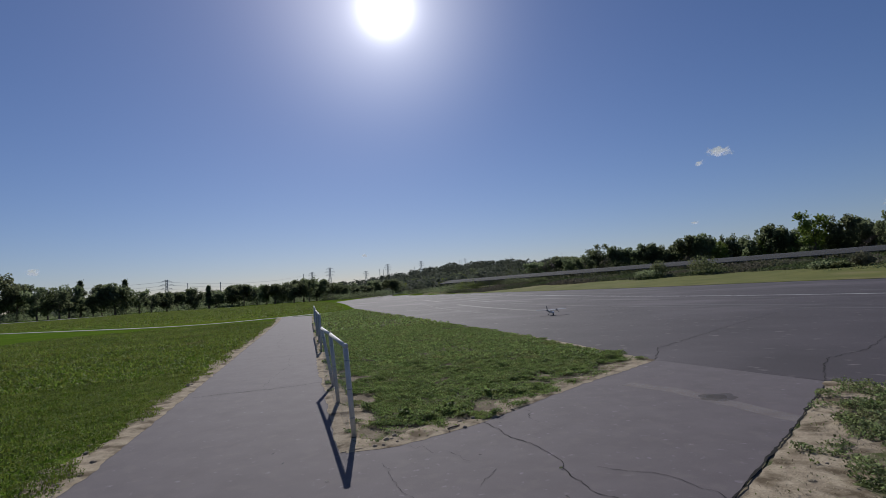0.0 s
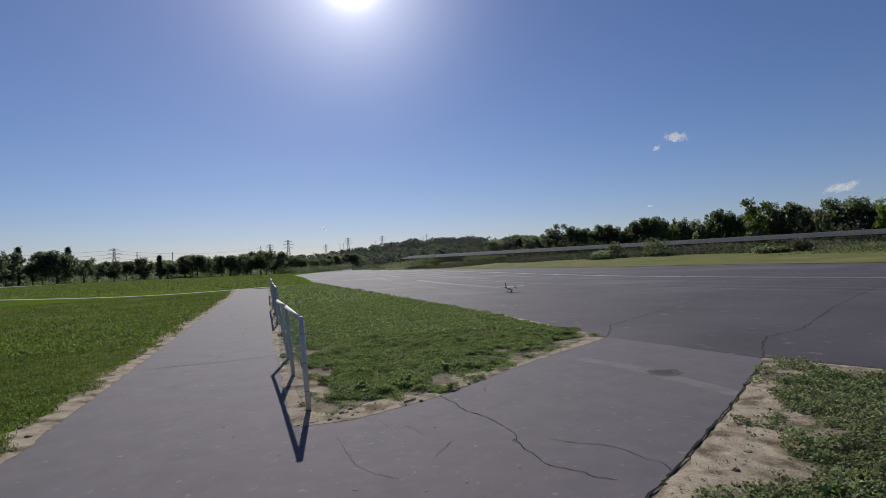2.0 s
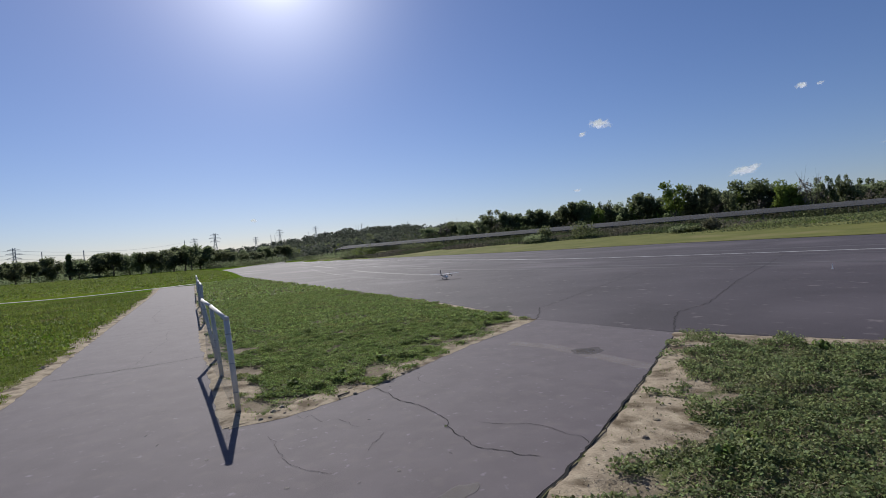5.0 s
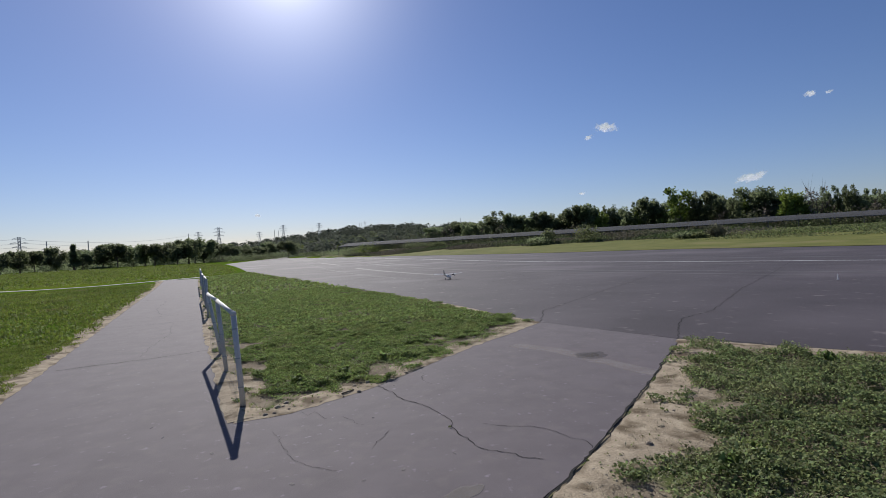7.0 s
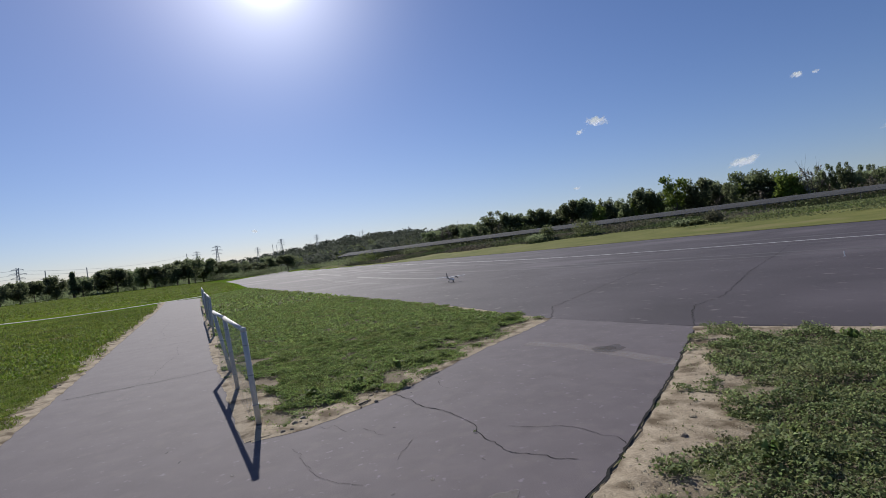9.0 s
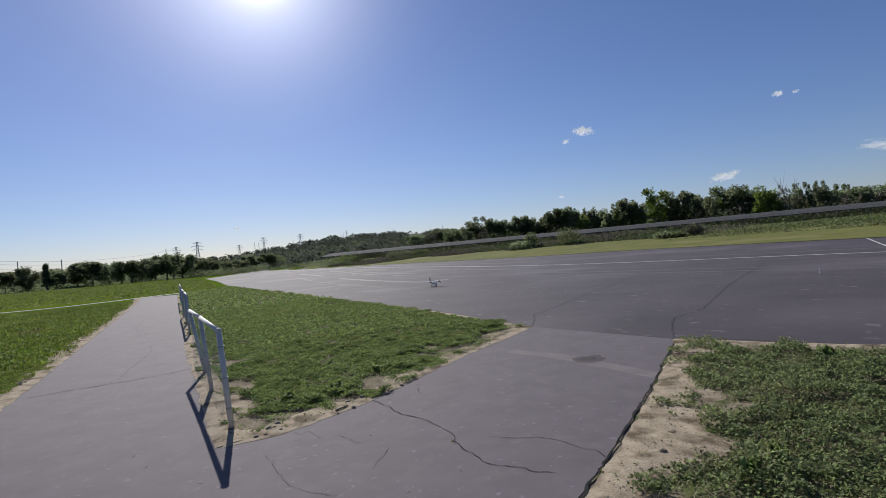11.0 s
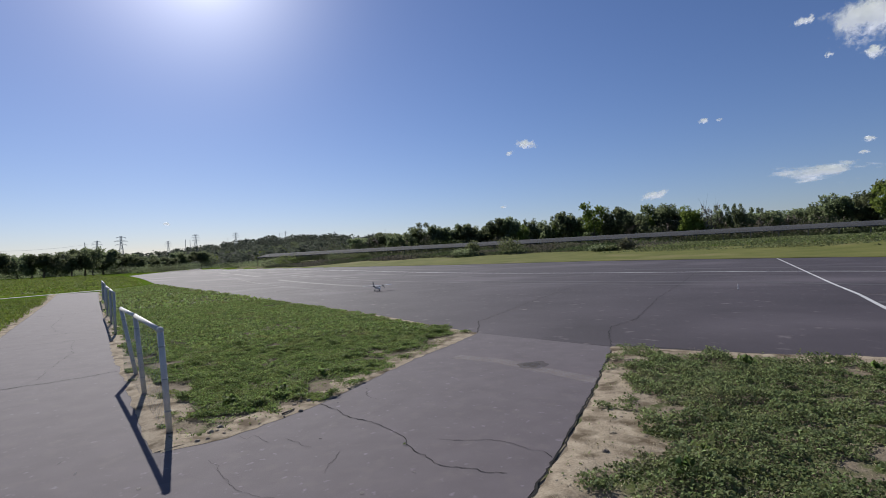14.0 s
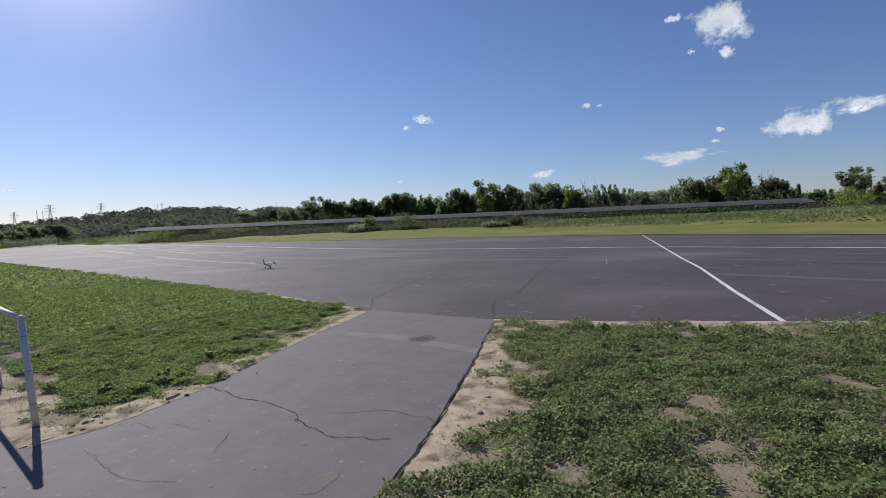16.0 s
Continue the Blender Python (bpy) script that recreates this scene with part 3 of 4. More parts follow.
sow("litter", ring, (-1, 0), (6, 8), 9000, 1.5, 10, 0.03, 0.02, -0.2, 0.04, M["straw"], 23, "dry stalks and crumbs on the bare soil", 0.85, 0.2)


def tuft(x, y, height, count, seed):
    rng = np.random.default_rng(seed)
    c = np.stack([x + rng.normal(0, height * 0.3, count), y + rng.normal(0, height * 0.3, count), rng.uniform(0, height * 0.6, count)], 1)
    tagged(leaves("weed_plant", c, height * rng.uniform(0.5, 0.9, count), M["weed"], seed, 0.25, wide=0.45), "taller leafy green weed growing in the low clover", "weed", "tall weeds")


for k, (x, y, h) in enumerate([(5.95, 5.1, 0.13), (4.7, 5.6, 0.1), (2.6, 2.9, 0.14), (3.0, 3.1, 0.13), (6.9, 4.1, 0.1), (0.0, 6.9, 0.13), (-0.6, 6.6, 0.13), (0.6, 7.6, 0.12), (0.97, 4.45, 0.025), (2.98, 4.16, 0.05)]):
    tuft(x, y, h, 46 if h > 0.06 else 12, 50 + k)

# clods and pebbles on the bare soil
bm = bmesh.new()
bmesh.ops.create_icosphere(bm, subdivisions=2, radius=0.03)
for v in bm.verts:
    v.co *= 1 + 0.35 * noise.noise(v.co * 40)
    v.co.z *= 0.6
clod = tagged(part("clod", bm, M["stone"]), "small dry brown clod of earth on the verge", "clod", "clods on the verge")
clod.location = (0.3, 6.3, 0.02)
rng = random.Random(7)
for line, side, n in ((wedge_near, 0.16, 22), (right_edge[::-1], 0.3, 16), (path_left[14:44], 0.2, 14)):
    for k in range(n):
        x, y = offset(line, side + rng.uniform(-0.12, 0.12))[rng.randrange(4, len(line) - 1)]
        sc = rng.uniform(0.35, 1.2)
        copy_thing(clod, pose(x + rng.uniform(-0.1, 0.1), y + rng.uniform(-0.1, 0.1), 0.012, 0, 0, rng.uniform(0, 360)) @ Matrix.Diagonal((sc, sc * rng.uniform(0.7, 1.4), sc, 1)))


bm = bmesh.new()
tube(bm, (-0.02, 5.9, 0.02), (0.05, 5.95, 0.022), 0.009, 0.009, 7)
tube(bm, (0.05, 5.95, 0.022), (0.12, 6.03, 0.018), 0.009, 0.006, 7)
tagged(part("stick", bm, M["bark"]), "short dark broken stick lying on the sandy verge", "stick")

# ---- railings beside the path ----
def railing(posts, height, label, lean=()):
    root = tagged(new("railing"), label, "railing", "railings beside the path")
    x0, y0 = posts[0]
    root.location = (x0, y0, 0)
    tops = []
    for k, (x, y) in enumerate(posts):
        lx, ly = lean[k] if k < len(lean) else (0, 0)
        b, t = Vector((x - x0, y - y0, -0.05)), Vector((x - x0 + lx, y - y0 + ly, height))
        tops.append(t)
        bm = bmesh.new()
        tube(bm, b, t, 0.03, n=12)
        post = part("post", bm, M["galv"], root, smooth=True)
        for h in (0.25, 0.55, 0.85):
            c = b.lerp(t, h)
            bm = bmesh.new()
            tube(bm, c - Vector((0, 0, 0.006)), c + Vector((0, 0, 0.006)), 0.035, n=12)
            part("tie", bm, M["wire"], post)
    for a, b in zip(tops, tops[1:]):
        bm = bmesh.new()
        tube(bm, a, b, 0.026, n=12)
        for c in (a, b):
            bmesh.ops.create_uvsphere(bm, u_segments=12, v_segments=8, radius=0.034, matrix=Matrix.Translation(c))
        part("top_rail", bm, M["galv"], root, smooth=True)
    # diamond mesh of thin wire
    bm = bmesh.new()
    for (a, b) in zip(tops, tops[1:]):
        run = Vector((b.x - a.x, b.y - a.y, 0))
        length = run.length
        d = run / length
        pitch = 0.11
        for sgn in (1, -1):
            k = -int(height / pitch)
            while k * pitch < length:
                s0, z0 = k * pitch, 0.05
                s1, z1 = s0 + height - 0.08, height - 0.03
                if s0 < 0:
                    z0 -= s0
                    s0 = 0
                if s1 > length:
                    z1 -= s1 - length
                    s1 = length
                if z1 > z0:
                    p, q = (s0, s1) if sgn > 0 else (length - s0, length - s1)
                    tube(bm, Vector((a.x, a.y, z0)) + d * p, Vector((a.x, a.y, z1)) + d * q, 0.0007, n=3, cap=False)
                k += 1
    part("wire_mesh", bm, M["wire"], root, "thin diamond wire mesh")
    return root


near_rail = railing([(-1.11, 5.89), (-1.71, 7.85), (-2.10, 9.29)], 1.06, "grey galvanised steel railing with wire mesh beside the path", ((-0.03, -0.12), (-0.05, -0.12), (-0.18, 0.02)))
bm = bmesh.new()
box(bm, (-0.006, -0.11, 0), (0.006, 0.11, 0.3), pose(-0.70, 2.05, 0.72, 0, 0, 17))
part("plate", bm, M["galv"], near_rail, "blank pale metal plate hung on the railing")
railing([(-3.78, 15.2), (-4.6, 18.2), (-5.55, 21.6)], 1.08, "grey galvanised steel railing farther along the path")
railing([(-6.5, 25.2), (-8.6, 33.0)], 1.08, "grey steel railing at the far end of the path")


# ---- model aeroplane ----
def loft(bm, rings):
    """Skin over rings of equally many points, closed at both ends."""
    vs = [[bm.verts.new(p) for p in r] for r in rings]
    n = len(vs[0])
    for a, b in zip(vs, vs[1:]):
        for k in range(n):
            bm.faces.new((a[k], a[(k + 1) % n], b[(k + 1) % n], b[k]))
    bm.faces.new(vs[0][::-1])
    bm.faces.new(vs[-1])


def oval(y, z, w, h, n=14):
    return [(w * math.cos(k * 2 * math.pi / n), y, z + h * math.sin(k * 2 * math.pi / n)) for k in range(n)]


def aerofoil(bm, x0, x1, y0, y1, c0, c1, z0, z1, t=0.1):
    prof = [(0.0, 0.0), (0.08, 0.55), (0.3, 1.0), (0.65, 0.6), (1.0, 0.05), (1.0, -0.05), (0.6, -0.25), (0.2, -0.4)]
    loft(bm, [[(x, y - c * a, z + c * t * b) for a, b in prof] for x, y, c, z in ((x0, y0, c0, z0), (x1, y1, c1, z1))])


def aeroplane(m):
    """High-wing twin with a tricycle undercarriage; nose along +y, 1.5 m span."""
    root = tagged(new("model_aeroplane"), "white and navy twin-engined high-wing model aeroplane on the runway", "model aeroplane")
    root.matrix_world = m
    bm = bmesh.new()
    loft(bm, [oval(y, z, w, h) for y, z, w, h in ((0.52, 0.15, 0.012, 0.014), (0.47, 0.155, 0.045, 0.05), (0.36, 0.17, 0.068, 0.075), (0.1, 0.19, 0.075, 0.088), (-0.15, 0.195, 0.07, 0.082), (-0.45, 0.215, 0.035, 0.045), (-0.6, 0.23, 0.012, 0.02))])
    body = part("fuselage", bm, M["foam"], root, "glossy white fuselage", True)
    bm = bmesh.new()
    loft(bm, [oval(y, z, w, h) for y, z, w, h in ((0.4, 0.205, 0.05, 0.03), (0.33, 0.225, 0.062, 0.04), (0.24, 0.235, 0.064, 0.042))])
    part("windscreen", bm, M["navy"], body, "dark cockpit glazing", True)
    bm = bmesh.new()
    box(bm, (-0.077, -0.3, 0.185), (0.077, 0.3, 0.2))
    part("stripe", bm, M["navy"], body, "navy cheat line")
    for sx in (-1, 1):
        bm = bmesh.new()
        aerofoil(bm, 0.0, sx * 0.78, 0.2, 0.17, 0.21, 0.16, 0.275, 0.3)
        bmesh.ops.recalc_face_normals(bm, faces=bm.faces[:])
        part("wing", bm, M["foam"], root)
        bm = bmesh.new()
        loft(bm, [[(sx * 0.24 + p[0], p[1], p[2]) for p in oval(y, 0.265, w, w)] for y, w in ((0.36, 0.018), (0.32, 0.035), (0.15, 0.036), (0.0, 0.012))])
        nac = part("engine", bm, M["navy"], root, "navy engine pod", True)
        bm = bmesh.new()
        box(bm, (-0.012, -0.004, -0.11), (0.012, 0.004, 0.11), pose(sx * 0.24, 0.365, 0.265, 0, 35, 0))
        part("propeller", bm, M["rubber"], nac)
        bm = bmesh.new()
        tube(bm, (sx * 0.05, 0.02, 0.14), (sx * 0.13, 0.02, 0.04), 0.008)
        leg = part("leg", bm, M["galv"], root)
        bm = bmesh.new()
        tube(bm, (sx * 0.13 - 0.014, 0.02, 0.04), (sx * 0.13 + 0.014, 0.02, 0.04), 0.04, n=16)
        part("wheel", bm, M["rubber"], leg)
        bm = bmesh.new()
        aerofoil(bm, 0.0, sx * 0.27, -0.48, -0.5, 0.13, 0.1, 0.3, 0.3, 0.06)
        bmesh.ops.recalc_face_normals(bm, faces=bm.faces[:])
        part("tailplane", bm, M["navy"], root)
    bm = bmesh.new()
    fin = ((-0.4, 0.22), (-0.5, 0.27), (-0.58, 0.47), (-0.67, 0.47), (-0.64, 0.22))
    loft(bm, [[(x, y, z) for y, z in fin] for x in (-0.009, 0.009)])
    bmesh.ops.recalc_face_normals(bm, faces=bm.faces[:])
    part("fin", bm, M["navy"], root, "navy tail fin")
    bm = bmesh.new()
    tube(bm, (0, 0.4, 0.12), (0, 0.4, 0.035), 0.007)
    leg = part("nose_leg", bm, M["galv"], root)
    bm = bmesh.new()
    tube(bm, (-0.012, 0.4, 0.035), (0.012, 0.4, 0.035), 0.035, n=16)
    part("wheel", bm, M["rubber"], leg)
    return root


aeroplane(pose(5.2, 24.8, 0.0, 0, 0, 186) @ Matrix.Scale(0.95, 4))

# small marker stake on the runway and white pole on the far lawn
bm = bmesh.new()
tube(bm, (0, 0, -0.02), (0, 0, 0.17), 0.013, 0.01)
tube(bm, (0, 0, -0.02), (0, 0, 0.012), 0.04, 0.03)
stake = tagged(part("marker_stake", bm, M["foam"]), "short pale marker stake standing on the runway", "marker")
stake.location = (15.3, 12.95, 0.0)
bm = bmesh.new()
tube(bm, (0, 0, -0.2), (0, 0, 3.0), 0.16, 0.14)
pole = tagged(part("white_pole", bm, M["foam"]), "short white pole standing on the far lawn", "pole")
pole.location = (-95.0, 220.0, 0.0)


# ---- trees ----
def tree(name, kind, seed, label, leaf):
    """About 10 m tall. kind: round, tall, airy, bare."""
    rng = np.random.default_rng(seed)
    root = tagged(new(name), label, "tree")
    tips = []
    bm = bmesh.new()
    top = {"round": 5.5, "tall": 8.5, "airy": 6.5, "bare": 6.0}[kind]
    prev, pr = Vector((0, 0, -0.3)), 0.32
    for k in range(1, 6):
        nxt = Vector((rng.normal(0, 0.14), rng.normal(0, 0.14), top * k / 5))
        tube(bm, prev, nxt, pr, pr * 0.76, 7)
        prev, pr = nxt, pr * 0.76
        if k >= 2:
            for j in range(3):
                a = rng.uniform(0, 6.2832)
                reach = {"round": 2.9, "tall": 0.9, "airy": 2.7, "bare": 2.8}[kind] * rng.uniform(0.6, 1.05)
                end = nxt + Vector((reach * math.cos(a), reach * math.sin(a), rng.uniform(0.8, 2.6)))
                mid = nxt.lerp(end, 0.5) + Vector((0, 0, -0.2))
                tube(bm, nxt, mid, pr * 0.6, pr * 0.4, 5)
                tube(bm, mid, end, pr * 0.4, 0.03, 5)
                tips.append(end)
                if kind == "bare":
                    for q in range(9):
                        e2 = end + Vector(rng.normal(0, 0.9, 3)) + Vector((0, 0, 1.1))
                        tube(bm, mid.lerp(end, rng.uniform(0.2, 1)), e2, 0.035, 0.01, 3)
    tips.append(Vector((0, 0, top + 0.9)))
    part("trunk", bm, M["bark"], root)
    pts = []
    per = {"round": 150, "tall": 120, "airy": 85, "bare": 14}[kind]
    for t in tips:
        r = {"round": 1.55, "tall": 0.95, "airy": 1.15, "bare": 0.9}[kind] * rng.uniform(0.7, 1.25)
        d = rng.normal(0, 1, (per, 3))
        d /= np.linalg.norm(d, axis=1, keepdims=True)
        pts.append(np.array(t) + d * (r * rng.uniform(0.45, 1.05, (per, 1))) * (1, 1, 0.8))
    if kind in ("round", "airy"):
        for k in range(8):
            c = np.array((rng.normal(0, 1.7), rng.normal(0, 1.7), rng.uniform(1.5, 7.8)))
            d = rng.normal(0, 1, (per, 3))
            d /= np.linalg.norm(d, axis=1, keepdims=True)
            pts.append(c + d * rng.uniform(0.9, 2.0) * rng.uniform(0.5, 1.05, (per, 1)))
    if kind == "tall":
        q = rng.uniform(0, 1, 1500) ** 0.8
        a, w = rng.uniform(0, 6.2832, 1500), 1.35 * (1 - q) ** 0.75 * rng.uniform(0.5, 1.1, 1500) * (0.8 + 0.3 * np.sin(q * 23))
        pts = [np.stack([w * np.cos(a), w * np.sin(a), 1.3 + 8.8 * q], 1)]
    p = np.concatenate(pts)
    p = p[p[:, 2] > 0.9]
    crown = leaves("crown", p, rng.uniform(0.32, 0.78, len(p)), leaf, seed, 0.55, root, 0.8)
    return root


STOCK = {
    "round": [tree("tree", "round", 11, "dense dark green round-crowned tree", M["leaf"]), tree("tree", "round", 12, "broad dark green tree with an uneven crown", M["leaf"]),
              tree("tree", "round", 13, "full green tree with clumped foliage", M["leaf"])],
    "fresh": [tree("tree", "round", 21, "bright spring-green round-crowned tree", M["fresh"]), tree("tree", "airy", 22, "light yellow-green young tree", M["fresh"])],
    "airy": [tree("tree", "airy", 31, "open-crowned dark eucalyptus with gaps in the foliage", M["leaf"]), tree("tree", "airy", 32, "thin airy dark green tree", M["leaf"])],
    "tall": [tree("tree", "tall", 41, "slender upright dark conifer", M["leaf"])],
    "bare": [tree("tree", "bare", 51, "bare grey-brown branching tree before leaf", M["twig"])],
}
# the patterns themselves stand in the wood behind the rest
stand = random.Random(3)
for k, ob in enumerate(o for group in STOCK.values() for o in group):
    az, d = radians(16 + 6 * k), 215.0
    x, y = d * math.sin(az), d * math.cos(az)
    ob.matrix_world = pose(x, y, float(land(x, y)), 0, 0, 40 * k)


def plant(kind, az, el, d, wide=1.0, group="trees"):
    """A tree whose top stands el degrees above eye level at that bearing and distance."""
    x, y = d * math.sin(radians(az)), d * math.cos(radians(az))
    z = float(land(x, y))
    h = d * math.tan(radians(el)) + 1.65 - z
    src = stand.choice(STOCK[kind])
    full = {"round": 8.6, "fresh": 8.4, "airy": 9.6, "tall": 10.3, "bare": 9.5}[kind]
    s = h / full
    ob = copy_thing(src, pose(x, y, z - 0.1, 0, 0, stand.uniform(0, 360)) @ Matrix.Diagonal((s * wide, s * wide, s, 1)))
    ob["group"] = group
    return ob


# park trees at the far side of the lawn
for kind, az, el, w in [("airy", -44, 3.6, 1.1), ("airy", -41.6, 3.9, 0.9), ("round", -40.4, 2.75, 0.9), ("airy", -39.05, 2.5, 1.0), ("airy", -38.3, 2.45, 0.9), ("airy", -37.5, 2.5, 1.0), ("round", -36.8, 2.5, 0.8),
                        ("tall", -35.95, 2.95, 1.2), ("airy", -35.0, 1.95, 0.8), ("round", -34.3, 2.5, 0.8), ("round", -33.3, 2.55, 1.1), ("tall", -32.45, 2.9, 1.2), ("airy", -31.3, 2.0, 1.1), ("airy", -30.3, 1.5, 1.0),
                        ("round", -29.0, 1.5, 1.0), ("round", -27.95, 1.45, 0.8), ("round", -26.5, 1.7, 1.0), ("tall", -25.15, 1.95, 1.6), ("round", -24.5, 1.3, 1.0), ("round", -22.8, 1.8, 1.2), ("round", -21.8, 1.85, 1.1),
                        ("airy", -20.5, 1.75, 1.1), ("round", -19.6, 1.65, 1.0), ("round", -18.7, 1.7, 1.2), ("round", -17.8, 1.6, 1.1), ("round", -16.7, 1.8, 1.1), ("round", -15.7, 2.05, 1.2), ("airy", -15.1, 2.3, 0.8),
                        ("round", -14.25, 1.9, 1.2), ("round", -13.1, 1.75, 1.2), ("round", -11.5, 1.3, 1.1), ("round", -10.1, 0.9, 0.9)]:
    plant(kind, az, el, 225 + stand.uniform(-12, 12), w, "park trees beyond the lawn")
for k in range(44):
    plant(stand.choice(("round", "airy", "round")), -47 + k * 0.95 + stand.uniform(-0.4, 0.4), stand.uniform(0.9, 1.5) + (0.35 if k < 16 else 0), 265 + stand.uniform(-10, 25), 1.3, "park trees beyond the lawn")

# wood behind the shade house
for kind, az, el, w in [("airy", 14.2, 2.6, 0.9), ("airy", 15.8, 2.8, 0.9), ("airy", 17.3, 3.65, 1.0), ("round", 19.1, 3.3, 0.7), ("round", 20.7, 3.0, 1.0), ("airy", 21.85, 3.3, 0.8), ("round", 22.8, 3.25, 0.8), ("round", 24.2, 2.9, 0.8),
                        ("tall", 24.95, 3.0, 1.2), ("fresh", 25.0, 2.3, 0.9), ("round", 26.2, 3.7, 0.75), ("round", 27.7, 3.75, 0.8), ("airy", 29.8, 3.6, 0.6), ("fresh", 29.1, 2.4, 0.8), ("round", 30.6, 3.0, 0.8), ("round", 31.8, 3.1, 0.8),
                        ("airy", 32.6, 3.7, 0.5), ("round", 33.7, 4.0, 0.7), ("round", 34.7, 3.3, 0.7), ("fresh", 33.0, 2.2, 0.8), ("fresh", 36.75, 4.05, 0.85), ("round", 38.5, 4.05, 0.7), ("round", 39.8, 3.95, 0.7), ("round", 41.0, 3.55, 0.7),
                        ("bare", 40.6, 2.6, 1.0), ("airy", 41.7, 3.4, 0.6), ("fresh", 42.2, 3.1, 0.7), ("round", 43.3, 4.1, 0.85), ("round", 44.4, 3.9, 0.8), ("round", 45.8, 3.45, 0.8), ("fresh", 46.5, 3.4, 0.8), ("bare", 44.6, 2.4, 1.0),
                        ("bare", 48.2, 4.1, 0.7), ("airy", 48.9, 3.6, 0.5), ("airy", 49.9, 3.35, 0.42), ("airy", 50.5, 3.6, 0.42), ("bare", 50.0, 2.6, 1.0), ("airy", 51.1, 3.1, 0.7), ("airy", 51.75, 2.95, 0.5), ("airy", 52.55, 3.0, 0.5),
                        ("bare", 52.1, 2.3, 1.1), ("round", 53.4, 2.5, 0.8), ("bare", 54.6, 2.35, 1.0), ("airy", 55.6, 2.7, 0.7), ("round", 57.9, 3.7, 0.8), ("round", 56.9, 3.0, 0.8), ("round", 59.85, 3.6, 0.8), ("fresh", 61.7, 4.0, 0.8),
                        ("round", 62.3, 4.4, 0.65), ("bare", 64.4, 3.8, 0.65), ("round", 65.3, 3.1, 0.9), ("tall", 67.1, 2.4, 1.1), ("round", 67.7, 1.5, 0.9), ("round", 68.5, 1.85, 0.8), ("tall", 69.5, 1.8, 1.6), ("airy", 71.0, 3.6, 0.85),
                        ("airy", 71.6, 3.4, 0.7), ("airy", 72.6, 2.2, 0.9), ("round", 74, 2.6, 0.9), ("round", 76, 3.0, 0.9), ("airy", 79, 3.6, 0.9)]:
    base = 121 / math.cos(radians(az - 42))
    plant(kind, az, el, min(base, 165) + 38 + stand.uniform(-5, 8), w, "wood behind the shade house")
for k in range(64):
    az = 10 + k * 1.05 + stand.uniform(-0.4, 0.4)
    plant(stand.choice(("round", "bare", "airy", "round", "fresh", "round")), az, stand.uniform(2.1, 2.8) * (0.8 if 50 < az < 57 else 0.55 if az > 66 else 1), min(121 / math.cos(radians(az - 42)), 165) + 52 + stand.uniform(-4, 12), 1.2, "wood behind the shade house")

fill = random.Random(77)
for k in range(56):
    az = 14 + k * 1.15 + fill.uniform(-0.5, 0.5)
    plant(fill.choice(("round", "bare", "airy", "round")), az, fill.uniform(2.1, 2.7) * (0.6 if az > 66 else 1), min(121 / math.cos(radians(az - 42)), 165) + 66 + fill.uniform(-4, 8), 1.25, "wood behind the shade house")

# undergrowth at the foot of both woods
rng = np.random.default_rng(15)
for a0, a1, n, near, deep, tall, nm in ((6, 84, 40000, 141, 40, 5.0, "M"), (-48, -9, 24000, 228, 26, 3.6, "L")):
    az = rng.uniform(a0, a1, n)
    d = (np.minimum(near / np.cos(np.radians(az - 42)), 172) if nm == "M" else near) + rng.uniform(0, deep, n)
    x, y = d * np.sin(np.radians(az)), d * np.cos(np.radians(az))
    f = np.clip(field(np.stack([x, y], 1), 0.12, 31) + 0.45, 0.05, 1.2)
    z = land(x, y) + tall * f * rng.uniform(0, 1, n)
    tagged(leaves("undergrowth", np.stack([x, y, z], 1), rng.uniform(0.3, 0.75, n), M["scrub" if nm == "M" else "leaf"], 16, 0.5), "dense dark undergrowth at the foot of the trees", "undergrowth", kind="stuff")

# wooded hills
rng = np.random.default_rng(5)
hill_points, hill_sizes = [], []
for k in range(1500):
    a, d, size = radians(rng.uniform(-34, 42)), rng.uniform(300, 810), rng.uniform(2.4, 5.6)
    hx, hy = d * math.sin(a), d * math.cos(a)
    v = rng.normal(0, 1, (56, 3))
    v /= np.linalg.norm(v, axis=1, keepdims=True)
    v[:, 2] = np.abs(v[:, 2]) * 1.5 - 0.35
    hill_points.append(np.array((hx, hy, float(land(hx, hy)) + size * 0.3)) + v * size * rng.uniform(0.7, 1.05, (56, 1)) * (1.2, 1.2, 0.9))
    hill_sizes.append(size * rng.uniform(0.3, 0.6, 56))
hill_points, hill_sizes = np.concatenate(hill_points), np.concatenate(hill_sizes)
hv, hf = [], []
for j, rr in enumerate(np.linspace(295, 1000, 12)):
    for k in range(61):
        a = radians(-60 + 2.5 * k)
        hx, hy = rr * math.sin(a), rr * math.cos(a)
        hv.append((hx, hy, float(land(hx, hy)) + (0.8 if j else -0.4)))
for j in range(11):
    for k in range(60):
        hf.append((j * 61 + k, j * 61 + k + 1, (j + 1) * 61 + k + 1, (j + 1) * 61 + k))
tagged(mesh_object("woodland_floor", hv, hf, M["duff"], smooth=True), "dark leaf-covered floor of the hill woods", "ground", kind="structure")
tagged(leaves("hill_wood", hill_points, hill_sizes, M["hill"], 6, 0.75, wide=1.0), "distant dark green wood covering the low hills", "woodland", kind="stuff")

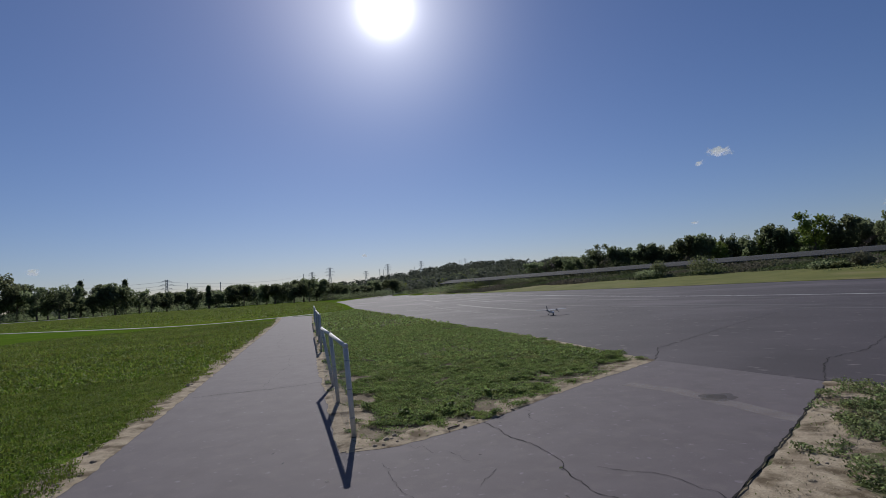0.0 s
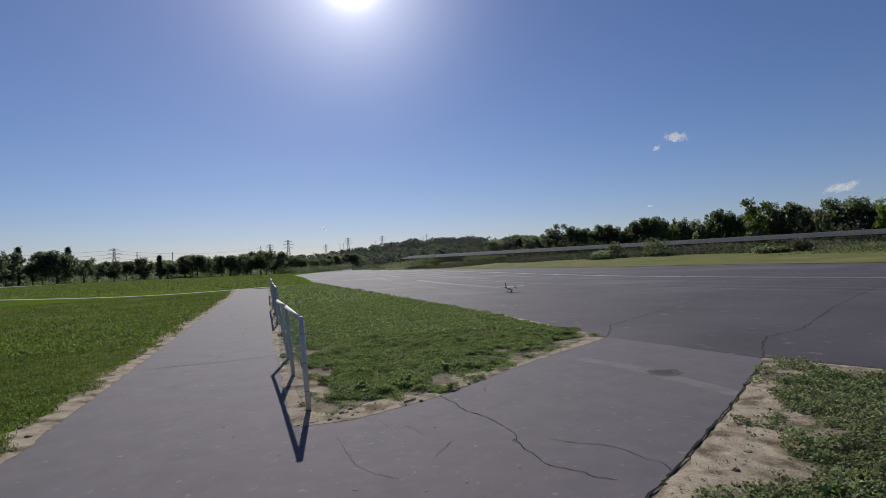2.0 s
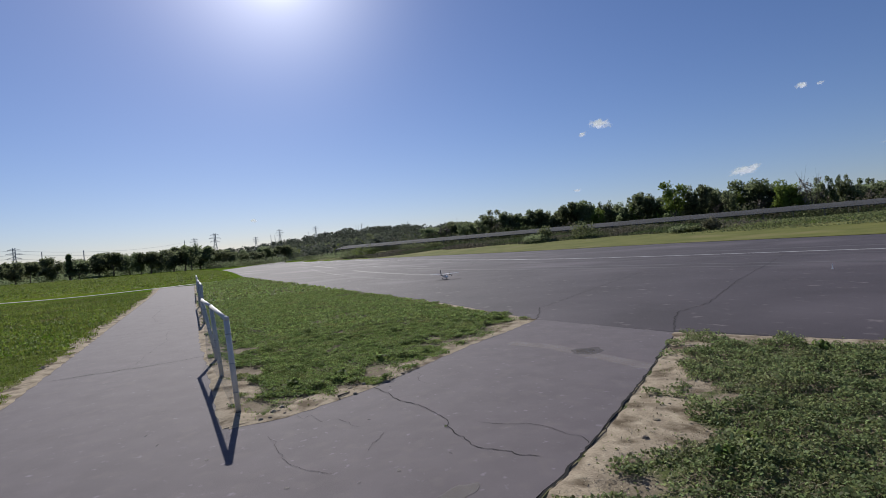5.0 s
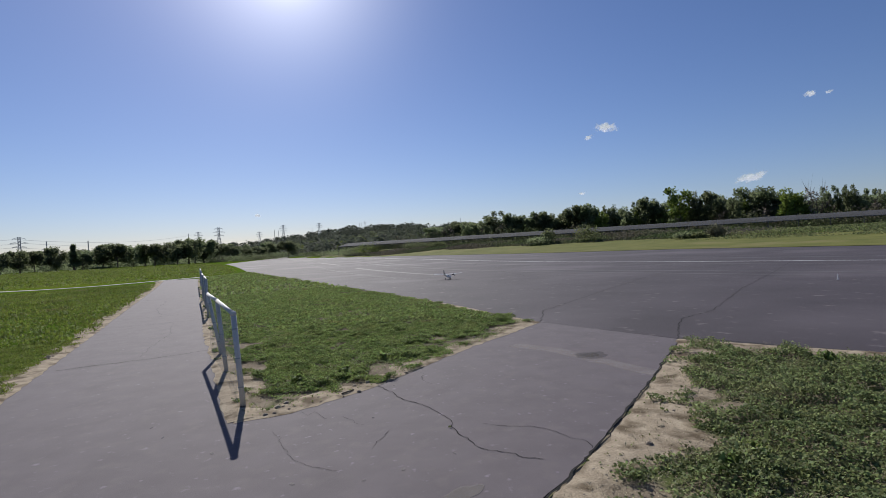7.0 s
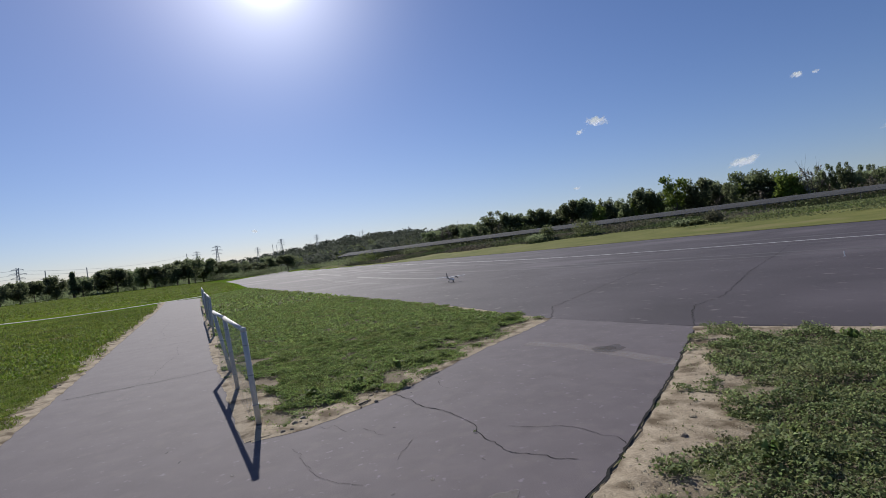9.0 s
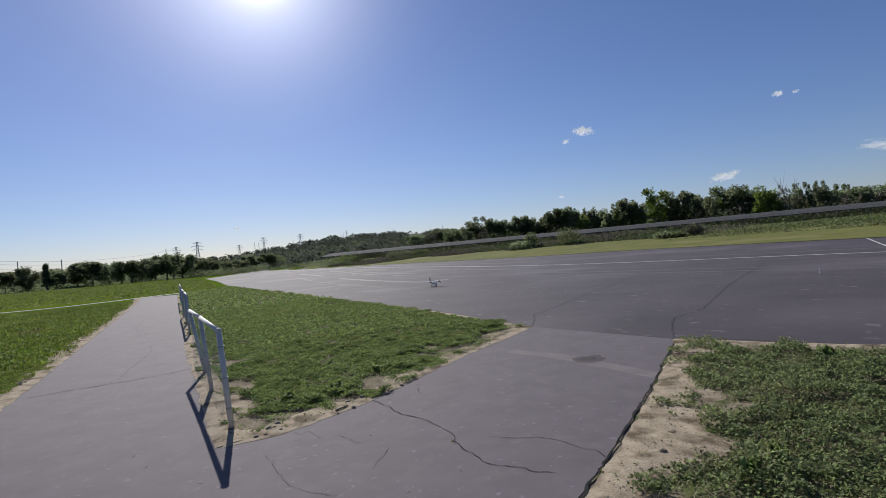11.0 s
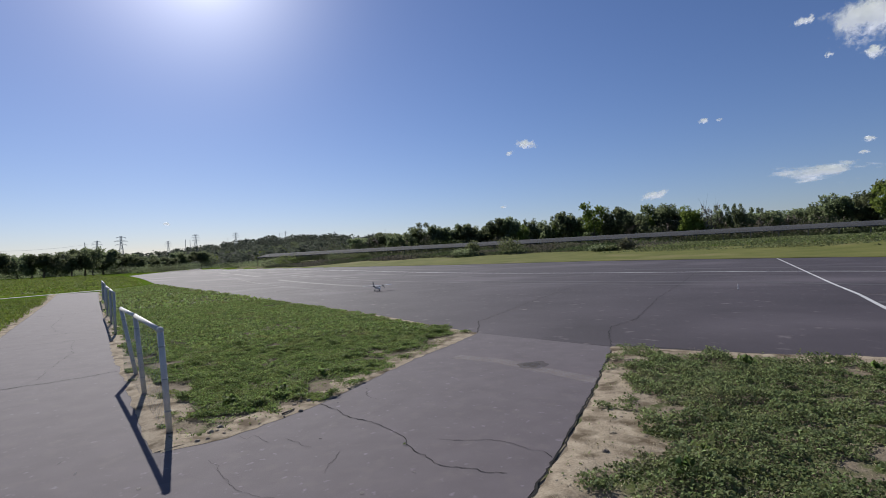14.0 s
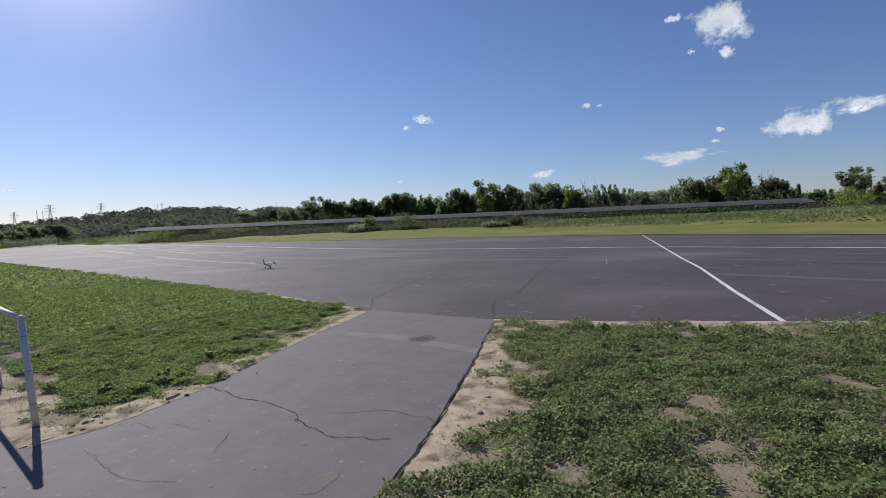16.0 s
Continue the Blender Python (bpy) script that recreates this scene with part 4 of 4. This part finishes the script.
# single crowns that stand out of the hill woods
for mat, count, seed, label in (("leaf", 105, 81, "dark rounded tree crowns standing on the wooded hills"), ("fresh", 24, 82, "bright yellow-green tree crowns on the lower hillside")):
    rg = np.random.default_rng(seed)
    cs = []
    for k in range(count):
        a, d = radians(rg.uniform(-24, 34)), rg.uniform(320, 560)
        hx, hy, size = d * math.sin(a), d * math.cos(a), rg.uniform(2.2, 4.2)
        v = rg.normal(0, 1, (150, 3))
        v /= np.linalg.norm(v, axis=1, keepdims=True)
        lump = 1 + 0.35 * field(v * 2 + k, 1.3, seed)[:, None]
        cs.append(np.array((hx, hy, float(land(hx, hy)) + size * 0.9)) + v * lump * size * rg.uniform(0.45, 1.0, (150, 1)) * (1.15, 1.15, 0.95))
    c = np.concatenate(cs)
    tagged(leaves("hill_crowns", c, rg.uniform(0.7, 1.5, len(c)), M[mat], seed, 0.55), label, "woodland", kind="stuff")

# scrub between the runway and the shade house
def bank_spot(az, share):
    """A spot between the mown strip and the shade house at each bearing; share runs from 0 at the grass to 1 at the house."""
    edge = np.interp(az, rim_az, rim_d)
    house_d = 117 / np.cos(np.radians(az - 42))
    start = np.minimum(edge + 24, 0.88 * house_d)
    d = start + (house_d - start) * share
    return d * np.sin(np.radians(az)), d * np.cos(np.radians(az)), d > edge + 5


n = 46000
az, share = rng.uniform(-8, 47, n), rng.uniform(0, 1, n)
x, y, clear_of_runway = bank_spot(az, share)
f = field(np.stack([x, y], 1), 0.09, 8)
h = (0.3 + 0.75 * np.clip(f + 0.2, 0, 1)) * step(-0.05, 0.3, share + 0.12 * f) * (1.0 - 0.35 * step(20, 47, az))
z = land(x, y) + h * rng.uniform(0, 1.5, n)
keep = (h > 0.1) & (rng.uniform(0, 1, n) > step(34, 47, az)) & clear_of_runway
tagged(leaves("scrub", np.stack([x, y, z], 1)[keep], rng.uniform(0.2, 0.5, n)[keep], M["scrub"], 9, 0.4), "low brown and grey-green scrub along the bank", "scrub", kind="stuff")
n = 60000
az, share = rng.uniform(33, 84, n), rng.uniform(-0.1, 1, n)
x, y, clear_of_runway = bank_spot(az, share)
f = field(np.stack([x, y], 1), 0.12, 12)
z = land(x, y) + 0.3 * (0.3 + np.clip(f, 0, 1)) * rng.uniform(0, 1, n)
keep = (f > -0.35) & (rng.uniform(0, 1, n) < step(33, 47, az)) & clear_of_runway
tagged(leaves("tall_weeds", np.stack([x, y, z], 1)[keep], rng.uniform(0.12, 0.32, n)[keep], M["sage"], 10, 0.4), "pale grey-green tall weeds on the sloping bank", "weeds", kind="stuff")


def bush(az, d, w, h, mat, seed, label):
    rg = np.random.default_rng(seed)
    x, y = d * math.sin(radians(az)), d * math.cos(radians(az))
    v = rg.normal(0, 1, (700, 3))
    v /= np.linalg.norm(v, axis=1, keepdims=True)
    c = v * rg.uniform(0.4, 1.0, (700, 1)) * (w / 2, w / 2, h * 0.55) * (1 + 0.3 * field(v, 1.5, seed)[:, None]) + (0, 0, h * 0.5)
    c = c[c[:, 2] > 0.02]
    ob = leaves("bush", c, rg.uniform(0.2, 0.45, len(c)), mat, seed, 0.5)
    ob.location = (x, y, float(land(x, y)))
    tagged(ob, label, "bush", "bushes on the bank")


bush(27.35, 99, 4.9, 3.2, M["sage"], 61, "rounded green bush standing in the scrub")
bush(23.3, 102, 3.2, 2.9, M["sage"], 62, "thin upright green bush in the scrub")
bush(22.2, 101, 5.0, 1.6, M["leaf"], 68, "low green bush in the scrub")
bush(39.9, 88, 3.2, 1.7, M["scrub"], 63, "dark brown low bush at the edge of the grass")
bush(37.2, 88, 3.6, 1.0, M["leaf"], 64, "small dark bush at the edge of the grass")
bush(38.4, 87, 2.4, 0.8, M["sage"], 69, "pale leafy weed clump at the edge of the grass")
bush(8.0, 141, 7, 2.0, M["leaf"], 65, "low spreading green bush in the scrub")
bush(10.6, 134, 6, 1.6, M["sage"], 70, "low spreading green bush in the scrub")
belt = random.Random(41)
for k in range(17):
    az = -13 + 1.05 * k + belt.uniform(-0.3, 0.3)
    far_side = float(np.interp(az, rim_az, rim_d)) + 9 if az > -6 else 190
    bush(az, max(far_side, 150 if az > -2 else 0) + belt.uniform(0, 8), belt.uniform(8, 12), belt.uniform(1.6, 3.0), M[belt.choice(("leaf", "leaf", "scrub", "fresh"))], 300 + k, "low dark green bush beyond the end of the runway")
bush(71.0, 112, 7.5, 3.4, M["fresh"], 67, "drooping yellow-green shrub on the bank")


# ---- shade house ----
house = tagged(new("shade_house"), "long low nursery shade house with a grey cloth roof on posts", "shade house")
house.matrix_world = Matrix.Translation((120 * SX, 120 * SY, 1.5)) @ Matrix(((SY, SX, 0, 0), (-SX, SY, 0, 0), (0, 0, 1, 0), (0, 0, 0, 1)))
BAY, TOP, EAVE = 5.0, 2.9, 1.85
bm = bmesh.new()
tube(bm, (0, 0, -2.0), (0, 0, EAVE - 0.02), 0.1, 0.09, 6)
front_mesh = part("post", bm, M["timber"], house)
bm = bmesh.new()
tube(bm, (0, 0, -2.0), (0, 0, TOP - 0.02), 0.08, 0.07, 6)
post_mesh = part("post", bm, M["timber"], house)
bm = bmesh.new()
nx, ny = 6, 4
def roof_z(j):
    return EAVE + (TOP - EAVE) * math.sin(math.pi / 2 * min(1.0, j / 3))


def sheet(drop):
    return [[bm.verts.new((BAY * i / nx, 9.0 * j / ny, roof_z(j) - drop - 0.03 * math.sin(math.pi * i / nx))) for i in range(nx + 1)] for j in range(ny + 1)]


upper, lower = sheet(0.0), sheet(0.06)
hem = [bm.verts.new((BAY * i / nx, -0.02, EAVE - 0.18 - 0.05 * math.sin(i * 2.3))) for i in range(nx + 1)]
for i in range(nx):
    for j in range(ny):
        bm.faces.new((upper[j][i], upper[j][i + 1], upper[j + 1][i + 1], upper[j + 1][i]))
        bm.faces.new((lower[j][i], lower[j + 1][i], lower[j + 1][i + 1], lower[j][i + 1]))
    bm.faces.new((hem[i], hem[i + 1], upper[0][i + 1], upper[0][i]))
    bm.faces.new((hem[i + 1], hem[i], lower[0][i], lower[0][i + 1]))
    bm.faces.new((upper[ny][i], upper[ny][i + 1], lower[ny][i + 1], lower[ny][i]))
roof_mesh = part("roof_cloth", bm, M["net"], house)
bm = bmesh.new()
box(bm, (0, -0.04, EAVE - 0.2), (BAY, 0.04, EAVE - 0.08))
beam_mesh = part("beam", bm, M["timber"], house)
first, last = -22, 11
for k in range(first, last + 1):
    for src, pos in ((front_mesh, (k * BAY, 0.1, 0)), (post_mesh, (k * BAY, 4.6, 0)), (post_mesh, (k * BAY, 9.0, 0)), (roof_mesh, (k * BAY, 0, 0)), (beam_mesh, (k * BAY, 0.1, 0))):
        o = src.copy()
        scene.collection.objects.link(o)
        o.location = pos
for o in (front_mesh, post_mesh, roof_mesh, beam_mesh):
    bpy.data.objects.remove(o)
n = 9000
s, w = rng.uniform(first * BAY, last * BAY, n), rng.uniform(1.5, 9.0, n)
x, y = 120 * SX + SY * s + SX * w, 120 * SY - SX * s + SY * w
z = 1.6 + rng.uniform(0, 1.5, n) * (0.4 + np.clip(field(np.stack([x, y], 1), 0.3, 3) + 0.3, 0, 1))
tagged(leaves("nursery_plants", np.stack([x, y, z], 1), rng.uniform(0.25, 0.6, n), M["leaf"], 14, 0.4), "dark green potted plants in rows under the shade cloth", "plants", kind="stuff")


# ---- pylons and masts ----
def pylon(az, el_top, d, arms=3, slim=1.0):
    h = d * math.tan(radians(el_top)) + 1.65
    x, y = d * math.sin(radians(az)), d * math.cos(radians(az))
    root = tagged(new("pylon"), "grey steel lattice electricity pylon on the skyline", "pylon", "pylons on the skyline")
    z0 = float(land(x, y))
    root.matrix_world = pose(x, y, z0, 0, 0, -az + 12)
    h -= z0
    w0, w1, t = 0.11 * h * slim, 0.028 * h * slim, 0.0055 * h
    wide = lambda q: w0 + (w1 - w0) * min(1, q / 0.7)
    bm = bmesh.new()
    corners = ((-1, -1), (1, -1), (1, 1), (-1, 1))
    lev = [0, 0.18, 0.34, 0.48, 0.6, 0.7, 0.8, 0.9, 1.0]
    for a, b in zip(lev, lev[1:]):
        for k in range(4):
            p, q = corners[k], corners[(k + 1) % 4]
            A = Vector((p[0] * wide(a), p[1] * wide(a), a * h))
            B = Vector((p[0] * wide(b), p[1] * wide(b), b * h))
            C = Vector((q[0] * wide(b), q[1] * wide(b), b * h))
            D = Vector((q[0] * wide(a), q[1] * wide(a), a * h))
            tube(bm, A, B, t, n=4)
            tube(bm, A, C, t * 0.6, n=4)
            tube(bm, D, B, t * 0.6, n=4)
    part("lattice", bm, M["pylon"], root)
    for q, reach in ((0.68, 0.17), (0.81, 0.21), (0.94, 0.15))[:arms]:
        bm = bmesh.new()
        for sx in (-1, 1):
            tip = Vector((sx * reach * h, 0, q * h))
            for sy in (-1, 1):
                tube(bm, (sx * w1, sy * w1, q * h), tip, t * 0.8, n=4)
            tube(bm, (sx * w1, 0, (q + 0.045) * h), tip, t * 0.8, n=4)
            tube(bm, tip, tip - Vector((0, 0, 0.035 * h)), t * 0.7, n=4)
        part("cross_arm", bm, M["pylon"], root)
    return root


pylon(-28.92, 2.75, 420)
pylon(-27.05, 2.3, 430, 1, 0.3)
pylon(-24.0, 2.25, 430, 0, 0.35)
pylon(-15.6, 2.65, 640, 0, 0.3)
pylon(-14.67, 2.8, 640)
pylon(-12.75, 3.2, 560)
pylon(-8.77, 2.6, 640)
pylon(-7.22, 2.72, 700, 0, 0.3)
pylon(-6.81, 2.65, 700, 0, 0.3)
pylon(-6.29, 3.23, 640)
pylon(-3.25, 2.75, 700, 0, 0.3)
pylon(-2.48, 3.33, 640)
pylon(1.95, 3.15, 720, 0, 0.3)
pylon(2.2, 3.15, 720, 0, 0.3)
pylon(2.57, 3.33, 720, 2, 0.5)
pylon(7.78, 3.15, 760, 2, 0.5)
pylon(13.44, 3.1, 760, 0, 0.3)


# ---- power lines ----
def cable(a, b, sag):
    bm = bmesh.new()
    last = None
    for k in range(25):
        t = k / 24
        p = Vector(a).lerp(Vector(b), t) - Vector((0, 0, sag * 4 * t * (1 - t)))
        if last is not None:
            tube(bm, last, p, 0.07, n=3, cap=False)
        last = p
    tagged(part("power_cable", bm, M["pylon"]), "thin grey power cable strung between pylons", "cable", "power cables")


def polar(az, d, z):
    return (d * math.sin(radians(az)), d * math.cos(radians(az)), z)


for up, side in ((13.8, -2.5), (16.4, 3.0), (19.0, -2.0)):
    cable(polar(-50, 400, up + 1.5), polar(-28.92 + side * 0.12, 420, up + 1.2), 3.0)
    cable(polar(-28.92 + side * 0.12, 420, up + 1.2), polar(-14.67 + side * 0.1, 640, up * 1.55 + 1), 5.0)


# ---- the sun's bright disc and its glare ----
GLARE = 4000 * math.tan(radians(24))
bm = bmesh.new()
bmesh.ops.create_circle(bm, cap_ends=True, segments=64, radius=GLARE)
glare = bpy.data.materials.new("sun_glare")
glare.use_nodes = True
gt = glare.node_tree
gt.nodes.remove(gt.nodes["Principled BSDF"])
co, ln, mr = gt.nodes.new("ShaderNodeTexCoord"), gt.nodes.new("ShaderNodeVectorMath"), gt.nodes.new("ShaderNodeMapRange")
ln.operation = "LENGTH"
gt.links.new(co.outputs["Object"], ln.inputs[0])
mr.inputs["From Min"].default_value, mr.inputs["From Max"].default_value = GLARE, 0.0
gt.links.new(ln.outputs["Value"], mr.inputs["Value"])
# bloom around the sun is painted as emission that fades towards the rim
soft, core, both = (gt.nodes.new("ShaderNodeMath") for _ in range(3))
soft.operation, core.operation, both.operation = "POWER", "POWER", "MULTIPLY_ADD"
soft.inputs[1].default_value, core.inputs[1].default_value = 4.2, 29.0
gt.links.new(mr.outputs[0], soft.inputs[0])
gt.links.new(mr.outputs[0], core.inputs[0])
gt.links.new(core.outputs[0], both.inputs[0])
both.inputs[1].default_value = 14.0
gt.links.new(soft.outputs[0], both.inputs[2])
em, tr, ad = gt.nodes.new("ShaderNodeEmission"), gt.nodes.new("ShaderNodeBsdfTransparent"), gt.nodes.new("ShaderNodeAddShader")
em.inputs["Color"].default_value = (1.0, 0.97, 0.95, 1)
gt.links.new(both.outputs[0], em.inputs["Strength"])
gt.links.new(em.outputs[0], ad.inputs[0])
gt.links.new(tr.outputs[0], ad.inputs[1])
gt.links.new(ad.outputs[0], gt.nodes["Material Output"].inputs["Surface"])
disc = tagged(part("sun_disc", bm, glare), "blinding white sun with its painted glare high in the clear sky", "sun", kind="structure")
az, el = radians(-4.8), radians(30.4)
at = Vector((4000 * math.sin(az) * math.cos(el), 4000 * math.cos(az) * math.cos(el), 4000 * math.sin(el)))
disc.matrix_world = look(at, (0, 0, 1.65))


# ---- clouds ----
def cloud_material():
    """Soft white vapour: dense in the middle of each bank, torn to shreds towards its rim."""
    m = bpy.data.materials.new("cloud")
    m.use_nodes = True
    t, n = m.node_tree, m.node_tree.nodes
    b = n["Principled BSDF"]

    def link(kind, **given):
        x = n.new(kind)
        for key, v in given.items():
            if key == "op":
                x.operation = v
            elif hasattr(v, "node"):
                t.links.new(v, x.inputs[int(key[1:])])
            else:
                x.inputs[int(key[1:])].default_value = v
        return x

    def maths(op, a, c):
        return link("ShaderNodeMath", op=op, i0=a, i1=c).outputs[0]

    here = n.new("ShaderNodeTexCoord").outputs["Object"]
    drift = n.new("ShaderNodeVectorMath")
    drift.operation = "MULTIPLY_ADD"
    t.links.new(here, drift.inputs[0])
    drift.inputs[1].default_value = (1.25, 0.6, 0.8)
    shift = maths("MULTIPLY", n.new("ShaderNodeObjectInfo").outputs["Random"], 60.0)
    t.links.new(shift, drift.inputs[2])
    place = drift.outputs[0]
    radius = link("ShaderNodeVectorMath", op="LENGTH", i0=here).outputs["Value"]
    texs = []
    for sc, det in ((1.5, 8.0), (4.0, 5.0)):
        x = n.new("ShaderNodeTexNoise")
        x.inputs["Scale"].default_value, x.inputs["Detail"].default_value, x.inputs["Roughness"].default_value = sc, det, 0.6
        t.links.new(place, x.inputs["Vector"])
        texs.append(x.outputs[0])
    body = maths("ADD", maths("SUBTRACT", 0.66, radius), maths("MULTIPLY", maths("SUBTRACT", texs[0], 0.5), 2.6))
    mr = link("ShaderNodeMapRange", i0=body, i1=-0.06, i2=0.42, i3=0.0, i4=0.86)
    t.links.new(mr.outputs[0], b.inputs["Alpha"])
    ramp = n.new("ShaderNodeMix")
    ramp.data_type = "RGBA"
    t.links.new(texs[1], ramp.inputs[0])
    ramp.inputs[6].default_value, ramp.inputs[7].default_value = (0.66, 0.66, 0.72, 1), (0.88, 0.88, 0.9, 1)
    t.links.new(ramp.outputs[2], b.inputs["Base Color"])
    # glow added to the vapour in place of sunlight scattered inside it
    t.links.new(ramp.outputs[2], b.inputs["Emission Color"])
    b.inputs["Emission Strength"].default_value = 0.55
    b.inputs["Roughness"].default_value, b.inputs["Specular IOR Level"].default_value = 1.0, 0.0
    return m


M["cloud"] = cloud_material()


def cloud(az, el, wide, tall, d, seed, lean=0.0):
    """A bank of vapour in two bulging veils, one behind another."""
    rg = np.random.default_rng(seed)
    w, h = 2 * d * math.tan(radians(wide / 2)), 2 * d * math.tan(radians(tall / 2))
    bm = bmesh.new()
    for k in range(2):
        grid = [[bm.verts.new((-1.15 + 2.3 * i / 16, -0.25 + 0.5 * k + 0.35 * math.cos(i * 0.39) * math.cos(j * 0.6) + 0.06 * rg.normal(), -1.15 + 2.3 * j / 10)) for i in range(17)] for j in range(11)]
        for j in range(10):
            for i in range(16):
                bm.faces.new((grid[j][i], grid[j][i + 1], grid[j + 1][i + 1], grid[j + 1][i]))
    ob = part("cloud", bm, M["cloud"], smooth=True)
    x, y = d * math.sin(radians(az)) * math.cos(radians(el)), d * math.cos(radians(az)) * math.cos(radians(el))
    ob.matrix_world = pose(x, y, d * math.sin(radians(el)), 0, lean, -az) @ Matrix.Diagonal((w / 2, h / 2, h / 2, 1))
    tagged(ob, "small white fair-weather cloud in the blue sky", "cloud", "clouds in the sky")


# bearing, height, width and depth in degrees, tilt
for k, (az, el, w, t, lean) in enumerate([(60.9, 17.9, 6.6, 4.8, 8), (56.6, 19.2, 2.0, 1.2, 0), (61.3, 15.3, 2.3, 1.4, 10), (58.3, 15.9, 0.9, 0.6, 0), (62.3, 20.4, 2.2, 1.3, 0),
                                          (67.0, 8.0, 7.0, 3.6, 0), (71.0, 9.0, 6.0, 2.0, -6), (75.6, 9.3, 5.0, 2.2, 0), (57.2, 5.85, 9.0, 1.9, 3), (60.7, 8.25, 1.3, 0.6, 0), (60.4, 7.2, 1.0, 0.5, 0),
                                          (43.1, 5.2, 3.4, 1.3, -12), (29.75, 11.75, 2.9, 1.7, 0), (28.0, 10.95, 1.2, 0.6, -20), (48.05, 12.05, 1.3, 0.75, 0), (49.4, 11.95, 0.8, 0.4, 0), (27.1, 5.05, 1.1, 0.4, -8), (-39.4, 3.85, 1.3, 0.8, 0), (-8.9, 4.35, 1.0, 0.45, 0)]):
    cloud(az, el, w, t, 2600, 70 + k, lean)
